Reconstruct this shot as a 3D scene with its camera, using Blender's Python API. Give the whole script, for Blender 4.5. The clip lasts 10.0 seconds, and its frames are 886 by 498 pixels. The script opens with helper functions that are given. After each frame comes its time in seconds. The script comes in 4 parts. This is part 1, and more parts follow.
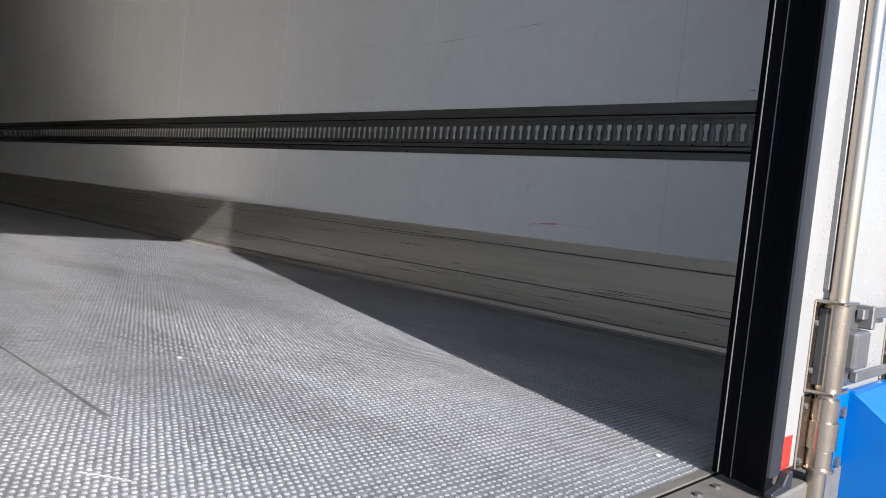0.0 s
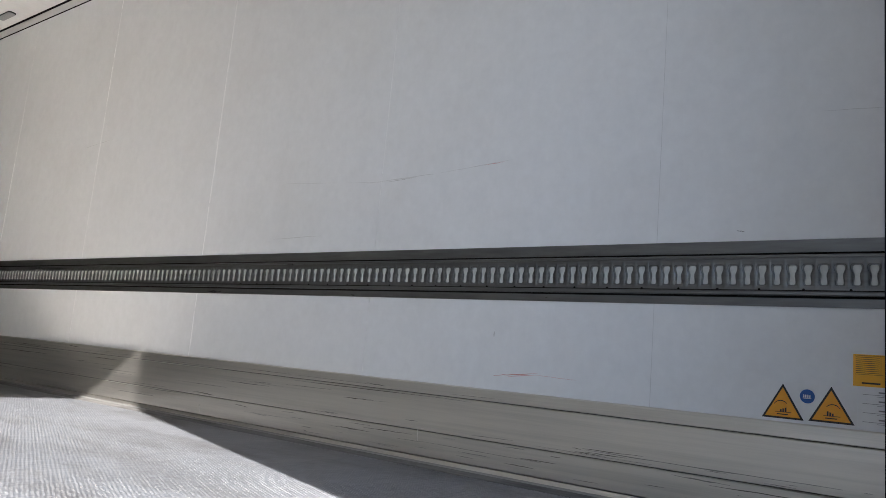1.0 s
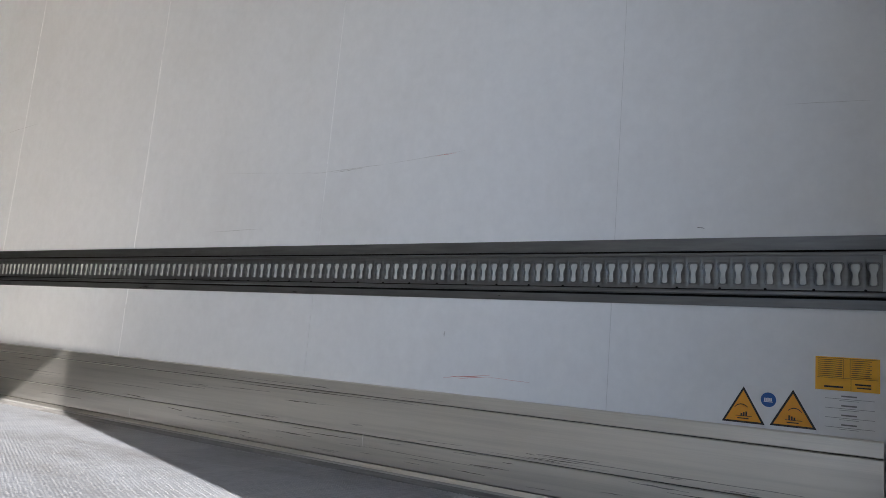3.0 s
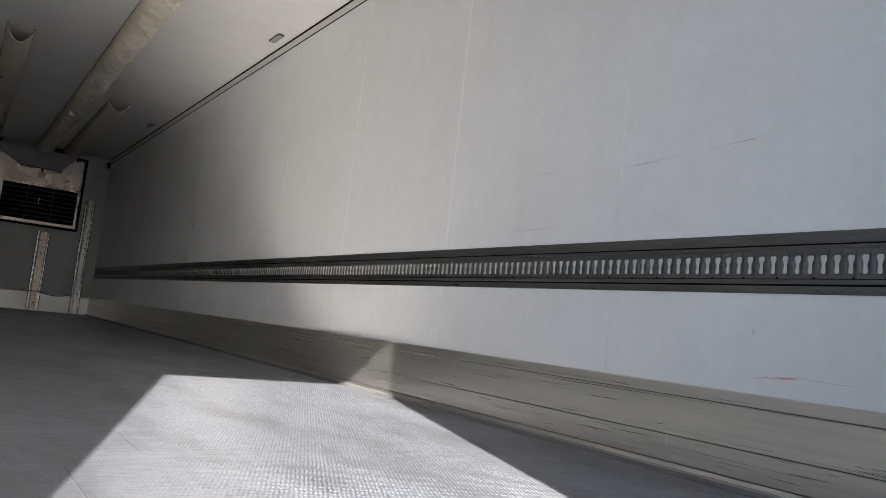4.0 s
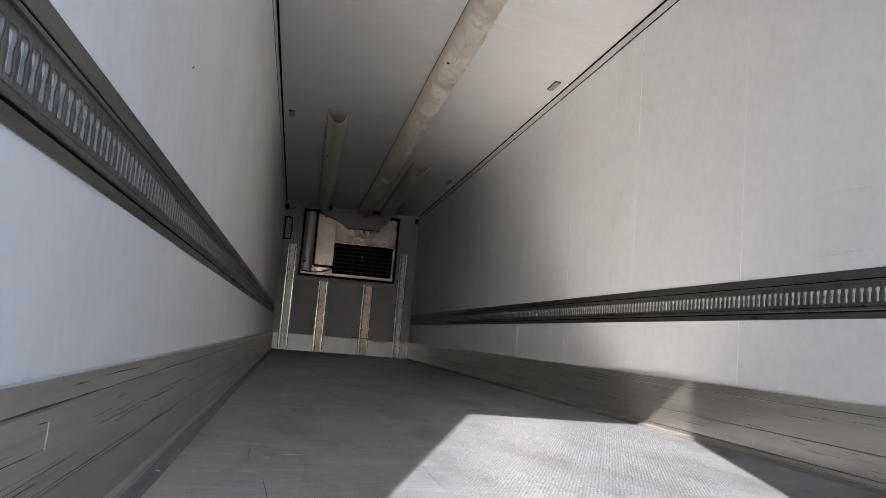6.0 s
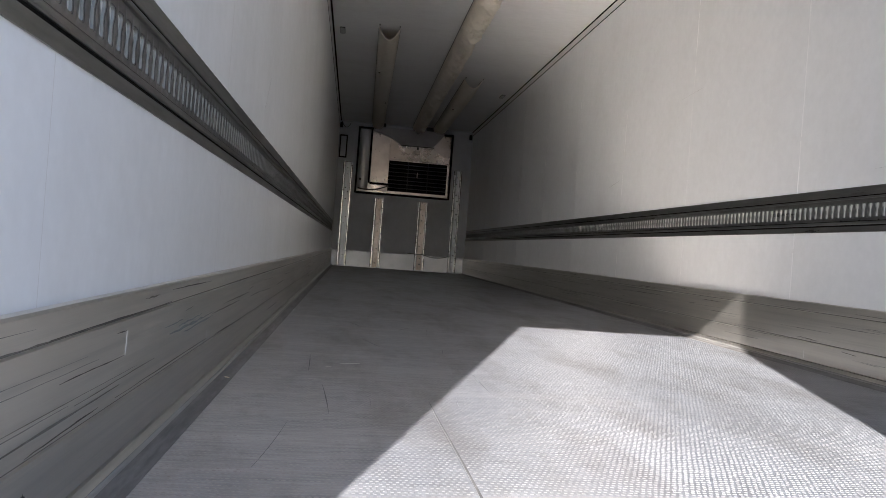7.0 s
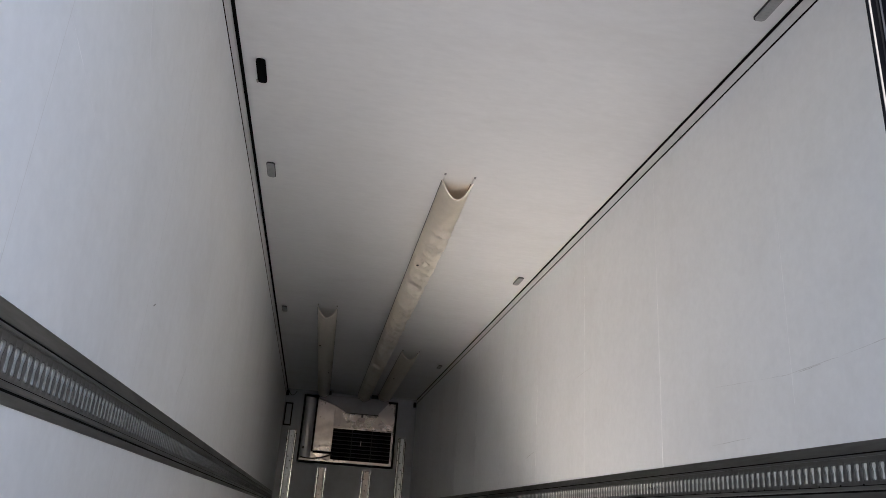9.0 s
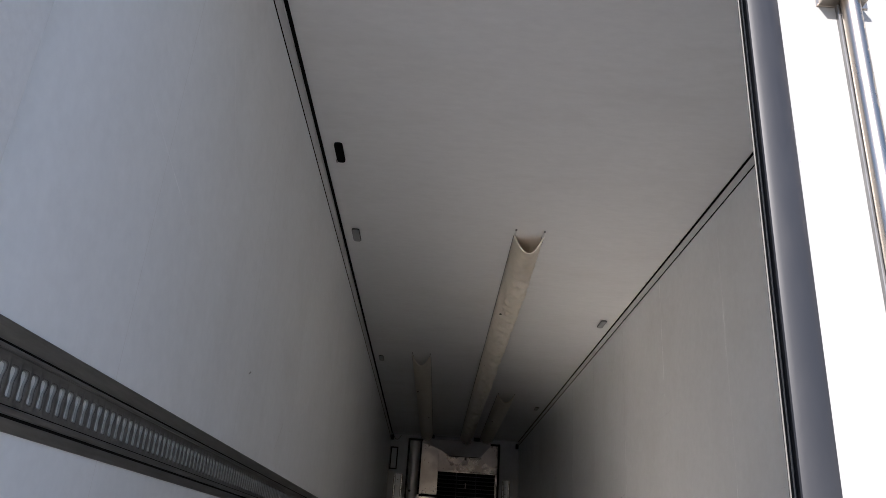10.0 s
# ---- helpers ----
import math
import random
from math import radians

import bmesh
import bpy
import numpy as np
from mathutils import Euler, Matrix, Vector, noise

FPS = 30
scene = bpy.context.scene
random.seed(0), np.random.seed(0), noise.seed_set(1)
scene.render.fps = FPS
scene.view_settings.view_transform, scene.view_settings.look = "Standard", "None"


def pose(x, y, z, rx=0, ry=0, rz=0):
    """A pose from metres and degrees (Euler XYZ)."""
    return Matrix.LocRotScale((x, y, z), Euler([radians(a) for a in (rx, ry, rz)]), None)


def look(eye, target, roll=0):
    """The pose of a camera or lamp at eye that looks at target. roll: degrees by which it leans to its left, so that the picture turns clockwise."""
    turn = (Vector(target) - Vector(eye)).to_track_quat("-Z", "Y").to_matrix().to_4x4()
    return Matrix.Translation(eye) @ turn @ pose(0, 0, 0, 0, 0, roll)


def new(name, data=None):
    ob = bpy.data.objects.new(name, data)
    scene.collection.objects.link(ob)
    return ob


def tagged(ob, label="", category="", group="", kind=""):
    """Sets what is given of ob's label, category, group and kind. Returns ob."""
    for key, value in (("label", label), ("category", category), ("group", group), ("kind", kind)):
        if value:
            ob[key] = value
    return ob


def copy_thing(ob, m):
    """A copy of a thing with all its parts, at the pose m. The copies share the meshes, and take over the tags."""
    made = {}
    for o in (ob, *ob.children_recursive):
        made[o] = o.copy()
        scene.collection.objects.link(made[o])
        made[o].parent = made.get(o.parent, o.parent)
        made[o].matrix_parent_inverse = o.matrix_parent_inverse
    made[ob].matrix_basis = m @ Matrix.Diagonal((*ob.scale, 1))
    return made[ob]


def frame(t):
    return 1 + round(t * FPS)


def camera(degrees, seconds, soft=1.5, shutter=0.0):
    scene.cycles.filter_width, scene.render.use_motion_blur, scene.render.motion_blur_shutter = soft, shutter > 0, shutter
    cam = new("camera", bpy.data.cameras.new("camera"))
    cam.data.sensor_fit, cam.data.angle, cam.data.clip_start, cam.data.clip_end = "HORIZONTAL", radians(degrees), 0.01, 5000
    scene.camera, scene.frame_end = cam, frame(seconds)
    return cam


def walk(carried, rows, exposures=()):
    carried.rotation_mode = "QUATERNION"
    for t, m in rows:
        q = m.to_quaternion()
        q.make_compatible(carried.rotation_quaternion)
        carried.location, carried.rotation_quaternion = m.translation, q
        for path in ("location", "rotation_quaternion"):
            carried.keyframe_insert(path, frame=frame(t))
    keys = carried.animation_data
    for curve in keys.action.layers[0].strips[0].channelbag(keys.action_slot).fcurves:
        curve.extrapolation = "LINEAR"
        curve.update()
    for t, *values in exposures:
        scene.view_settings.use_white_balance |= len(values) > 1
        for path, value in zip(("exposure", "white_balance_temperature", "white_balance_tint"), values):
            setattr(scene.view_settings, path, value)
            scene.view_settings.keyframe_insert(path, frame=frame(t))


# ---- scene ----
# ---- camera and walk ----
cam = camera(61.2, 10.0, soft=0.85)
PATH = [
    (0, (0.173, -0.621, 0.360), (1.606, 0.771, 0.261), 5.9),
    (0.2, (0.143, -0.538, 0.330), (1.662, 0.759, 0.273), 6.1),
    (0.5, (0.198, -0.418, 0.351), (1.740, 0.845, 0.512), 5.5),
    (0.7, (0.213, -0.341, 0.337), (1.771, 0.876, 0.650), 5.6),
    (1, (0.241, -0.275, 0.370), (1.805, 0.934, 0.671), 5.1),
    (1.3, (0.295, -0.228, 0.368), (1.861, 0.976, 0.672), 5.4),
    (1.5, (0.340, -0.218, 0.385), (1.903, 0.993, 0.680), 5.1),
    (2, (0.346, -0.187, 0.383), (1.991, 0.907, 0.693), 4.7),
    (2.2, (0.383, -0.211, 0.383), (2.071, 0.808, 0.702), 4.5),
    (3.3, (0.339, -0.188, 0.395), (1.909, 1.021, 0.666), 5.4),
    (3.5, (0.345, -0.199, 0.394), (1.811, 1.137, 0.646), 5.6),
    (3.7, (0.354, -0.204, 0.389), (1.692, 1.261, 0.626), 5.9),
    (4, (0.336, -0.227, 0.388), (1.434, 1.430, 0.602), 6.2),
    (4.5, (0.347, -0.249, 0.386), (1.141, 1.573, 0.610), 5.9),
    (5, (0.337, -0.296, 0.388), (0.756, 1.650, 0.586), 6.0),
    (5.2, (0.343, -0.305, 0.390), (0.669, 1.658, 0.586), 5.9),
    (6.3, (0.385, -0.293, 0.403), (0.764, 1.654, 0.652), 4.5),
    (6.5, (0.384, -0.290, 0.398), (0.714, 1.667, 0.643), 4.4),
    (7, (0.395, -0.357, 0.402), (0.637, 1.628, 0.407), 4.3),
    (7.2, (0.394, -0.424, 0.415), (0.647, 1.558, 0.356), 4.3),
    (7.5, (0.431, -0.499, 0.407), (0.671, 1.485, 0.488), 4.3),
    (8, (0.472, -0.625, 0.437), (0.722, 1.341, 0.704), 4.5),
    (8.2, (0.513, -0.668, 0.435), (0.753, 1.263, 0.900), 4.5),
    (8.3, (0.521, -0.694, 0.436), (0.761, 1.215, 0.984), 4.6),
    (8.5, (0.555, -0.769, 0.436), (0.797, 1.100, 1.107), 4.7),
    (9, (0.651, -0.869, 0.440), (0.926, 0.988, 1.130), 4.0),
    (9.5, (0.736, -1.032, 0.444), (0.770, 0.831, 1.171), 4.4),
    (9.7, (0.770, -1.092, 0.456), (0.774, 0.769, 1.190), 4.6),
    (10, (0.801, -1.225, 0.447), (0.795, 0.622, 1.212), 4.1),
]
walk(cam, [(t, look(eye, target, roll)) for t, eye, target, roll in PATH],
     [(0.0, 1.18, 5640, 13), (0.4, 1.38, 5640, 13), (0.8, 2.04, 5640, 13), (1.2, 2.12, 5640, 12.5), (2.2, 2.12, 5630, 12.5), (3.3, 2.10, 5620, 13), (4.2, 2.04, 5620, 13), (4.8, 2.17, 5670, 14), (6.8, 2.19, 5680, 14.5), (7.6, 1.99, 5670, 15), (8.5, 2.15, 5660, 14.5), (9.2, 2.20, 5660, 15), (9.6, 1.98, 5660, 14), (10.0, 1.26, 5690, 15)])

# ---- world, sun ----
SUN_WAY = Vector((0.328, 1.0, -0.60)).normalized()
world = bpy.data.worlds.new("world")
scene.world = world
world.use_nodes = True
wn = world.node_tree.nodes
sky = wn.new("ShaderNodeTexSky")
sky.sky_type = "NISHITA"
sky.sun_disc = False
sky.sun_elevation = math.asin(-SUN_WAY.z)
sky.sun_rotation = math.atan2(-SUN_WAY.x, -SUN_WAY.y)
wn["Background"].inputs["Strength"].default_value = 0.095
world.node_tree.links.new(sky.outputs["Color"], wn["Background"].inputs["Color"])
# a long white box: let the light bounce often
scene.cycles.max_bounces, scene.cycles.diffuse_bounces = 12, 10
sun_data = bpy.data.lights.new("sun", "SUN")
sun_data.energy = 5.0
sun_data.angle = radians(0.53)
sun_data.color = (1.0, 0.885, 0.73)
sun = new("sun", sun_data)
sun.matrix_world = look((0, 0, 0), SUN_WAY)

# ---- measures of the cargo box ----
W, L, H = 2.46, 13.31, 2.62          # right wall, length, height
LEFT = 0.022                         # left wall
RAIL0, RAIL1 = 0.608, 0.796          # lashing rail, from and to height
KICK = 0.296                         # height of the kick plate
REAR = -0.097                        # where the side walls end at the back


# ---- materials ----
def mat(name, col, rough=0.5, metal=0.0, grain=0.08, grain_scale=60.0, stain=0.0, stain_scale=2.5, stain_col=(0.2, 0.19, 0.17),
        stretch=(1, 1, 1), bump=0.0, bump_scale=200.0, rough_var=0.08, spec=0.5, streak=0.0, streak_col=(0.1, 0.1, 0.1), streak_map=(3, 0.2, 3)):
    """Principled surface with grain and stains at two scales, laid out in metres."""
    m = bpy.data.materials.new(name)
    m.use_nodes = True
    nt = m.node_tree
    n, ln = nt.nodes, nt.links
    b = n["Principled BSDF"]
    geo = n.new("ShaderNodeNewGeometry")
    mp = n.new("ShaderNodeMapping")
    mp.inputs["Scale"].default_value = stretch
    ln.new(geo.outputs["Position"], mp.inputs["Vector"])

    def nz(scale, detail=5.0, rough_=0.6):
        t = n.new("ShaderNodeTexNoise")
        t.inputs["Scale"].default_value, t.inputs["Detail"].default_value, t.inputs["Roughness"].default_value = scale, detail, rough_
        ln.new(mp.outputs["Vector"], t.inputs["Vector"])
        return t.outputs["Fac"]

    def ramp(fac, a, c, lo, hi):
        r = n.new("ShaderNodeValToRGB")
        r.color_ramp.elements[0].position, r.color_ramp.elements[1].position = a, c
        r.color_ramp.elements[0].color, r.color_ramp.elements[1].color = (*lo, 1), (*hi, 1)
        ln.new(fac, r.inputs["Fac"])
        return r.outputs["Color"]

    fine = nz(grain_scale)
    lo, hi = [c * (1 - grain) for c in col], [min(1, c * (1 + grain)) for c in col]
    out = ramp(fine, 0.3, 0.7, lo, hi)
    broad = nz(stain_scale, 7.0, 0.65)
    if stain > 0:
        mix = n.new("ShaderNodeMix")
        mix.data_type = "RGBA"
        mix.inputs["B"].default_value = (*stain_col, 1)
        ln.new(ramp(broad, 0.5, 0.75, (0, 0, 0), (stain, stain, stain)), mix.inputs["Factor"])
        ln.new(out, mix.inputs["A"])
        out = mix.outputs["Result"]
    if streak > 0:
        mp2 = n.new("ShaderNodeMapping")
        mp2.inputs["Scale"].default_value = streak_map
        ln.new(geo.outputs["Position"], mp2.inputs["Vector"])
        t2 = n.new("ShaderNodeTexNoise")
        t2.inputs["Scale"].default_value, t2.inputs["Detail"].default_value, t2.inputs["Roughness"].default_value = 4.0, 8.0, 0.7
        ln.new(mp2.outputs["Vector"], t2.inputs["Vector"])
        mix2 = n.new("ShaderNodeMix")
        mix2.data_type = "RGBA"
        mix2.inputs["B"].default_value = (*streak_col, 1)
        ln.new(ramp(t2.outputs["Fac"], 0.47, 0.72, (0, 0, 0), (streak, streak, streak)), mix2.inputs["Factor"])
        ln.new(out, mix2.inputs["A"])
        out = mix2.outputs["Result"]
    ln.new(out, b.inputs["Base Color"])
    rr = ramp(broad, 0.3, 0.7, (rough - rough_var,) * 3, (min(1, rough + rough_var),) * 3)
    ln.new(rr, b.inputs["Roughness"])
    b.inputs["Metallic"].default_value = metal
    b.inputs["Specular IOR Level"].default_value = spec
    if bump > 0:
        bn = n.new("ShaderNodeBump")
        bn.inputs["Strength"].default_value, bn.inputs["Distance"].default_value = 1.0, bump
        ln.new(nz(bump_scale, 3.0), bn.inputs["Height"])
        ln.new(bn.outputs["Normal"], b.inputs["Normal"])
    return m


M_WALL = mat("white_grp", (0.80, 0.805, 0.80), 0.42, streak=0.10, streak_col=(0.62, 0.61, 0.585), streak_map=(1, 1.1, 0.12), grain=0.03, grain_scale=25, stain=0.25, stain_scale=1.6, stain_col=(0.62, 0.605, 0.57), bump=0.00015, bump_scale=60)
M_CEIL = mat("ceiling_grp", (0.80, 0.795, 0.78), 0.5, grain=0.03, grain_scale=20, stain=0.25, stain_scale=1.8, stain_col=(0.62, 0.60, 0.56), stretch=(0.6, 1.6, 1), bump=0.00015, bump_scale=40)
M_SEAM = mat("sealant", (0.97, 0.97, 0.96), 0.25, grain=0.03)
M_FLOOR = mat("aluminium_floor", (0.155, 0.166, 0.185), 0.50, metal=0.12, spec=0.2, streak=0.7, streak_col=(0.085, 0.079, 0.075), streak_map=(0.9, 0.28, 1), grain=0.22, grain_scale=34, stain=0.65, stain_scale=3.0, stain_col=(0.255, 0.266, 0.282), stretch=(0.35, 2.2, 1), rough_var=0.05, bump=0.0003, bump_scale=18)
M_GRAIN = mat("aluminium_grain", (0.272, 0.280, 0.294), 0.42, metal=0.15, spec=0.3, streak=0.6, streak_col=(0.125, 0.116, 0.108), streak_map=(0.9, 0.28, 1), grain=0.12, grain_scale=40, stain=0.4, stain_scale=1.7, stain_col=(0.23, 0.228, 0.226), stretch=(1.6, 0.7, 1))
M_KICK = mat("aluminium_kick", (0.68, 0.655, 0.595), 0.36, metal=0.9, streak=0.30, streak_col=(0.32, 0.325, 0.305), streak_map=(1, 0.22, 16), grain=0.05, grain_scale=8, stain=0.25, stain_scale=3.0, stain_col=(0.45, 0.445, 0.40), stretch=(1, 0.25, 6), bump=0.0005, bump_scale=12)
M_RAIL = mat("rail_aluminium", (0.166, 0.165, 0.159), 0.34, metal=0.8, grain=0.15, grain_scale=30, stain=0.5, stain_scale=6, stain_col=(0.095, 0.095, 0.09), stretch=(1, 0.3, 3))
# near-black rim tone: the shade at the slot edges, put in as colour
M_SLOTSHADE = mat("slot_shade", (0.035, 0.035, 0.034), 0.5, grain=0.2)
M_SLOT = mat("rail_backing", (0.54, 0.55, 0.52), 0.5, grain=0.15, grain_scale=30)
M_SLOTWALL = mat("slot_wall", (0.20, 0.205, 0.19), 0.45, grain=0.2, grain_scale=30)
M_TRIM = mat("corner_trim", (0.70, 0.69, 0.67), 0.45, grain=0.04)
M_RUBBER = mat("black_rubber", (0.0035, 0.0038, 0.0055), 0.6, spec=0.06, grain=0.15, grain_scale=30, stain=0.3, stain_col=(0.004, 0.004, 0.004))
M_RUBGREY = mat("grey_rubber", (0.017, 0.018, 0.022), 0.45, spec=0.3, grain=0.1, grain_scale=12, stain=0.5, stain_scale=5, stain_col=(0.04, 0.04, 0.043), stretch=(1, 1, 0.3))
M_LIP = mat("pale_lip", (0.13, 0.13, 0.125), 0.4, grain=0.1)
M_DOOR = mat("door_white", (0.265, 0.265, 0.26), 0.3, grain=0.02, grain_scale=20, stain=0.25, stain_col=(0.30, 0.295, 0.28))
M_STEEL = mat("stainless_steel", (0.43, 0.375, 0.315), 0.28, metal=1.0, grain=0.06, grain_scale=40, stain=0.35, stain_scale=9, stain_col=(0.50, 0.45, 0.39), stretch=(1, 1, 0.4))
M_ZINC = mat("zinc_steel", (0.20, 0.20, 0.20), 0.45, metal=0.8, grain=0.12, grain_scale=40, stain=0.5, stain_scale=12, stain_col=(0.2, 0.19, 0.18), bump=0.001, bump_scale=40)
M_BLUE = mat("blue_paint", (0.003, 0.105, 0.36), 0.32, grain=0.04, stain=0.15, stain_scale=6, stain_col=(0.006, 0.085, 0.30))
M_RED = mat("red_reflector", (0.50, 0.020, 0.010), 0.35, grain=0.06)
M_BULK = mat("bulkhead_grey", (0.44, 0.45, 0.46), 0.42, grain=0.05, grain_scale=12, stain=0.4, stain_scale=2, stain_col=(0.33, 0.33, 0.32))
M_BAND = mat("bulkhead_sheet", (0.58, 0.575, 0.575), 0.4, metal=0.35, grain=0.08, grain_scale=6, stain=0.4, stain_scale=3, stain_col=(0.5, 0.49, 0.48))
M_FOOT = mat("foot_sheet_metal", (0.46, 0.47, 0.49), 0.36, metal=0.6, grain=0.1, grain_scale=8, stain=0.5, stain_scale=4, stain_col=(0.36, 0.35, 0.34))
M_HOOD = mat("hood_sheet", (0.33, 0.325, 0.32), 0.45, metal=0.2, grain=0.08, grain_scale=8, stain=0.5, stain_scale=3, stain_col=(0.22, 0.20, 0.18))
M_FLANGE = mat("bare_flange", (0.72, 0.71, 0.69), 0.28, metal=0.8, grain=0.06, grain_scale=20)
M_STRIP = mat("load_strip_metal", (0.36, 0.315, 0.285), 0.34, metal=0.8, grain=0.15, grain_scale=25, stain=0.55, stain_scale=7, stain_col=(0.20, 0.155, 0.13))
M_SHEET = mat("evaporator_sheet", (0.50, 0.455, 0.42), 0.30, metal=0.8, grain=0.1, grain_scale=5, stain=0.45, stain_scale=3.5, stain_col=(0.36, 0.30, 0.26), bump=0.02, bump_scale=2.2)
M_DARK = mat("dark_plastic", (0.02, 0.02, 0.021), 0.5, grain=0.15)
M_LINE = mat("gap_gasket_shade", (0.005, 0.005, 0.005), 0.8, grain=0.1, spec=0.05)
M_COVE = mat("cove_aluminium", (0.155, 0.15, 0.142), 0.5, metal=0.15, grain=0.3, grain_scale=30, stain=0.75, stain_scale=7, stain_col=(0.075, 0.071, 0.066), stretch=(3, 0.35, 3), streak=0.5, streak_col=(0.23, 0.225, 0.21), streak_map=(9, 0.5, 9))
M_UPTURN = mat("upturn_aluminium", (0.33, 0.325, 0.305), 0.42, metal=0.4, grain=0.12, grain_scale=14, stain=0.5, stain_scale=5, stain_col=(0.26, 0.255, 0.24), stretch=(1, 0.3, 1))
M_SILL = mat("sill_aluminium", (0.155, 0.147, 0.135), 0.45, metal=0.2, grain=0.12, grain_scale=25, stain=0.55, stain_scale=14, stain_col=(0.085, 0.075, 0.062))
M_JOINT = mat("plate_joint", (0.14, 0.137, 0.13), 0.5, metal=0.2, grain=0.2, grain_scale=20)
M_DUCT = mat("cream_sheet", (0.93, 0.885, 0.79), 0.38, grain=0.04, grain_scale=20, stain=0.2, stain_scale=4, stain_col=(0.80, 0.76, 0.68), bump=0.0012, bump_scale=9)
# thin plastic lets part of the light through
d_n = M_DUCT.node_tree.nodes
d_t, d_m = d_n.new("ShaderNodeBsdfTranslucent"), d_n.new("ShaderNodeMixShader")
d_t.inputs["Color"].default_value = (0.90, 0.87, 0.80, 1)
d_m.inputs["Fac"].default_value = 0.10
M_DUCT.node_tree.links.new(d_n["Principled BSDF"].outputs["BSDF"], d_m.inputs[1])
M_DUCT.node_tree.links.new(d_t.outputs["BSDF"], d_m.inputs[2])
M_DUCT.node_tree.links.new(d_m.outputs["Shader"], d_n["Material Output"].inputs["Surface"])
# tan stands for the shaded, translucent look inside the duct mouths
M_LINING = mat("tan_lining", (0.86, 0.78, 0.63), 0.55, grain=0.08, grain_scale=15, stain=0.3, stain_scale=8, stain_col=(0.55, 0.44, 0.30))
l_n = M_LINING.node_tree.nodes
l_t, l_m = l_n.new("ShaderNodeBsdfTranslucent"), l_n.new("ShaderNodeMixShader")
l_t.inputs["Color"].default_value = (0.86, 0.76, 0.58, 1)
l_m.inputs["Fac"].default_value = 0.45
M_LINING.node_tree.links.new(l_n["Principled BSDF"].outputs["BSDF"], l_m.inputs[1])
M_LINING.node_tree.links.new(l_t.outputs["BSDF"], l_m.inputs[2])
M_LINING.node_tree.links.new(l_m.outputs["Shader"], l_n["Material Output"].inputs["Surface"])
M_LENS = mat("lamp_lens", (0.33, 0.33, 0.32), 0.35, grain=0.06, grain_scale=150)
M_YELLOW = mat("yellow_sticker", (0.88, 0.46, 0.015), 0.4, grain=0.04)
M_ORANGE = mat("warning_sticker", (0.82, 0.36, 0.015), 0.4, grain=0.04)
M_BLACKINK = mat("black_ink", (0.015, 0.013, 0.012), 0.45, grain=0.1)
M_BLUEINK = mat("blue_ink", (0.02, 0.10, 0.36), 0.4, grain=0.05)
M_GREYINK = mat("grey_ink", (0.22, 0.22, 0.22), 0.5, grain=0.1)
M_PAPER = mat("white_sticker", (0.80, 0.80, 0.79), 0.4, grain=0.02)
M_PINK = mat("pink_scratch", (0.62, 0.30, 0.28), 0.6, grain=0.3, grain_scale=120)
M_FAINT = mat("faint_joint", (0.64, 0.64, 0.63), 0.5, grain=0.1)
M_RUB = mat("faint_rub", (0.66, 0.655, 0.64), 0.5, grain=0.12, grain_scale=90)
M_SCUFF = mat("grey_scuff", (0.55, 0.54, 0.52), 0.6, grain=0.3, grain_scale=120)
M_DIRT = mat("dark_scratch", (0.05, 0.045, 0.04), 0.6, grain=0.3, grain_scale=120)
M_GRIME = mat("brown_grime", (0.13, 0.12, 0.10), 0.6, grain=0.35, grain_scale=60)
M_SMEAR = mat("grey_smear", (0.27, 0.268, 0.245), 0.55, metal=0.3, grain=0.25, grain_scale=50)
M_FLOORMARK = mat("dull_floor_mark", (0.115, 0.118, 0.125), 0.5, metal=0.2, grain=0.25, grain_scale=60)
M_TEAL = mat("teal_smudge", (0.24, 0.275, 0.27), 0.5, grain=0.25, grain_scale=50)
M_PALE = mat("pale_scratch", (0.78, 0.76, 0.72), 0.45, metal=0.3, grain=0.1)
M_GROUND = mat("concrete_yard", (0.27, 0.263, 0.252), 0.85, grain=0.3, grain_scale=120, stain=0.4, stain_scale=0.6, stain_col=(0.26, 0.25, 0.235), bump=0.004, bump_scale=150)
M_SKIN = mat("outer_skin", (0.78, 0.78, 0.77), 0.35, grain=0.03)
M_CABLE = mat("black_cable", (0.015, 0.015, 0.015), 0.45, grain=0.1)


def brushed(m, share, gain, along, across):
    """Mixes in a hair lobe, as stained as its base, that stands in for the floor's glossy sun bounce: low sun is thrown
    on down the box.
    """
    nt = m.node_tree
    n, ln = nt.nodes, nt.links
    lobe = n.new("ShaderNodeBsdfHair")
    lobe.component = "Reflection"
    tone = n.new("ShaderNodeVectorMath")
    tone.operation = "MULTIPLY"
    tone.inputs[1].default_value = gain
    ln.new(n["Principled BSDF"].inputs["Base Color"].links[0].from_socket, tone.inputs[0])
    ln.new(tone.outputs["Vector"], lobe.inputs["Color"])
    lobe.inputs["RoughnessU"].default_value, lobe.inputs["RoughnessV"].default_value = along, across
    # lobe axis laid close to the sun's heading, not along real scratches
    axis = n.new("ShaderNodeCombineXYZ")
    axis.inputs["X"].default_value, axis.inputs["Y"].default_value = 0.31, 0.95
    ln.new(axis.outputs["Vector"], lobe.inputs["Tangent"])
    mix = n.new("ShaderNodeMixShader")
    mix.inputs["Fac"].default_value = share
    ln.new(n["Principled BSDF"].outputs["BSDF"], mix.inputs[1])
    ln.new(lobe.outputs["BSDF"], mix.inputs[2])
    ln.new(mix.outputs["Shader"], n["Material Output"].inputs["Surface"])


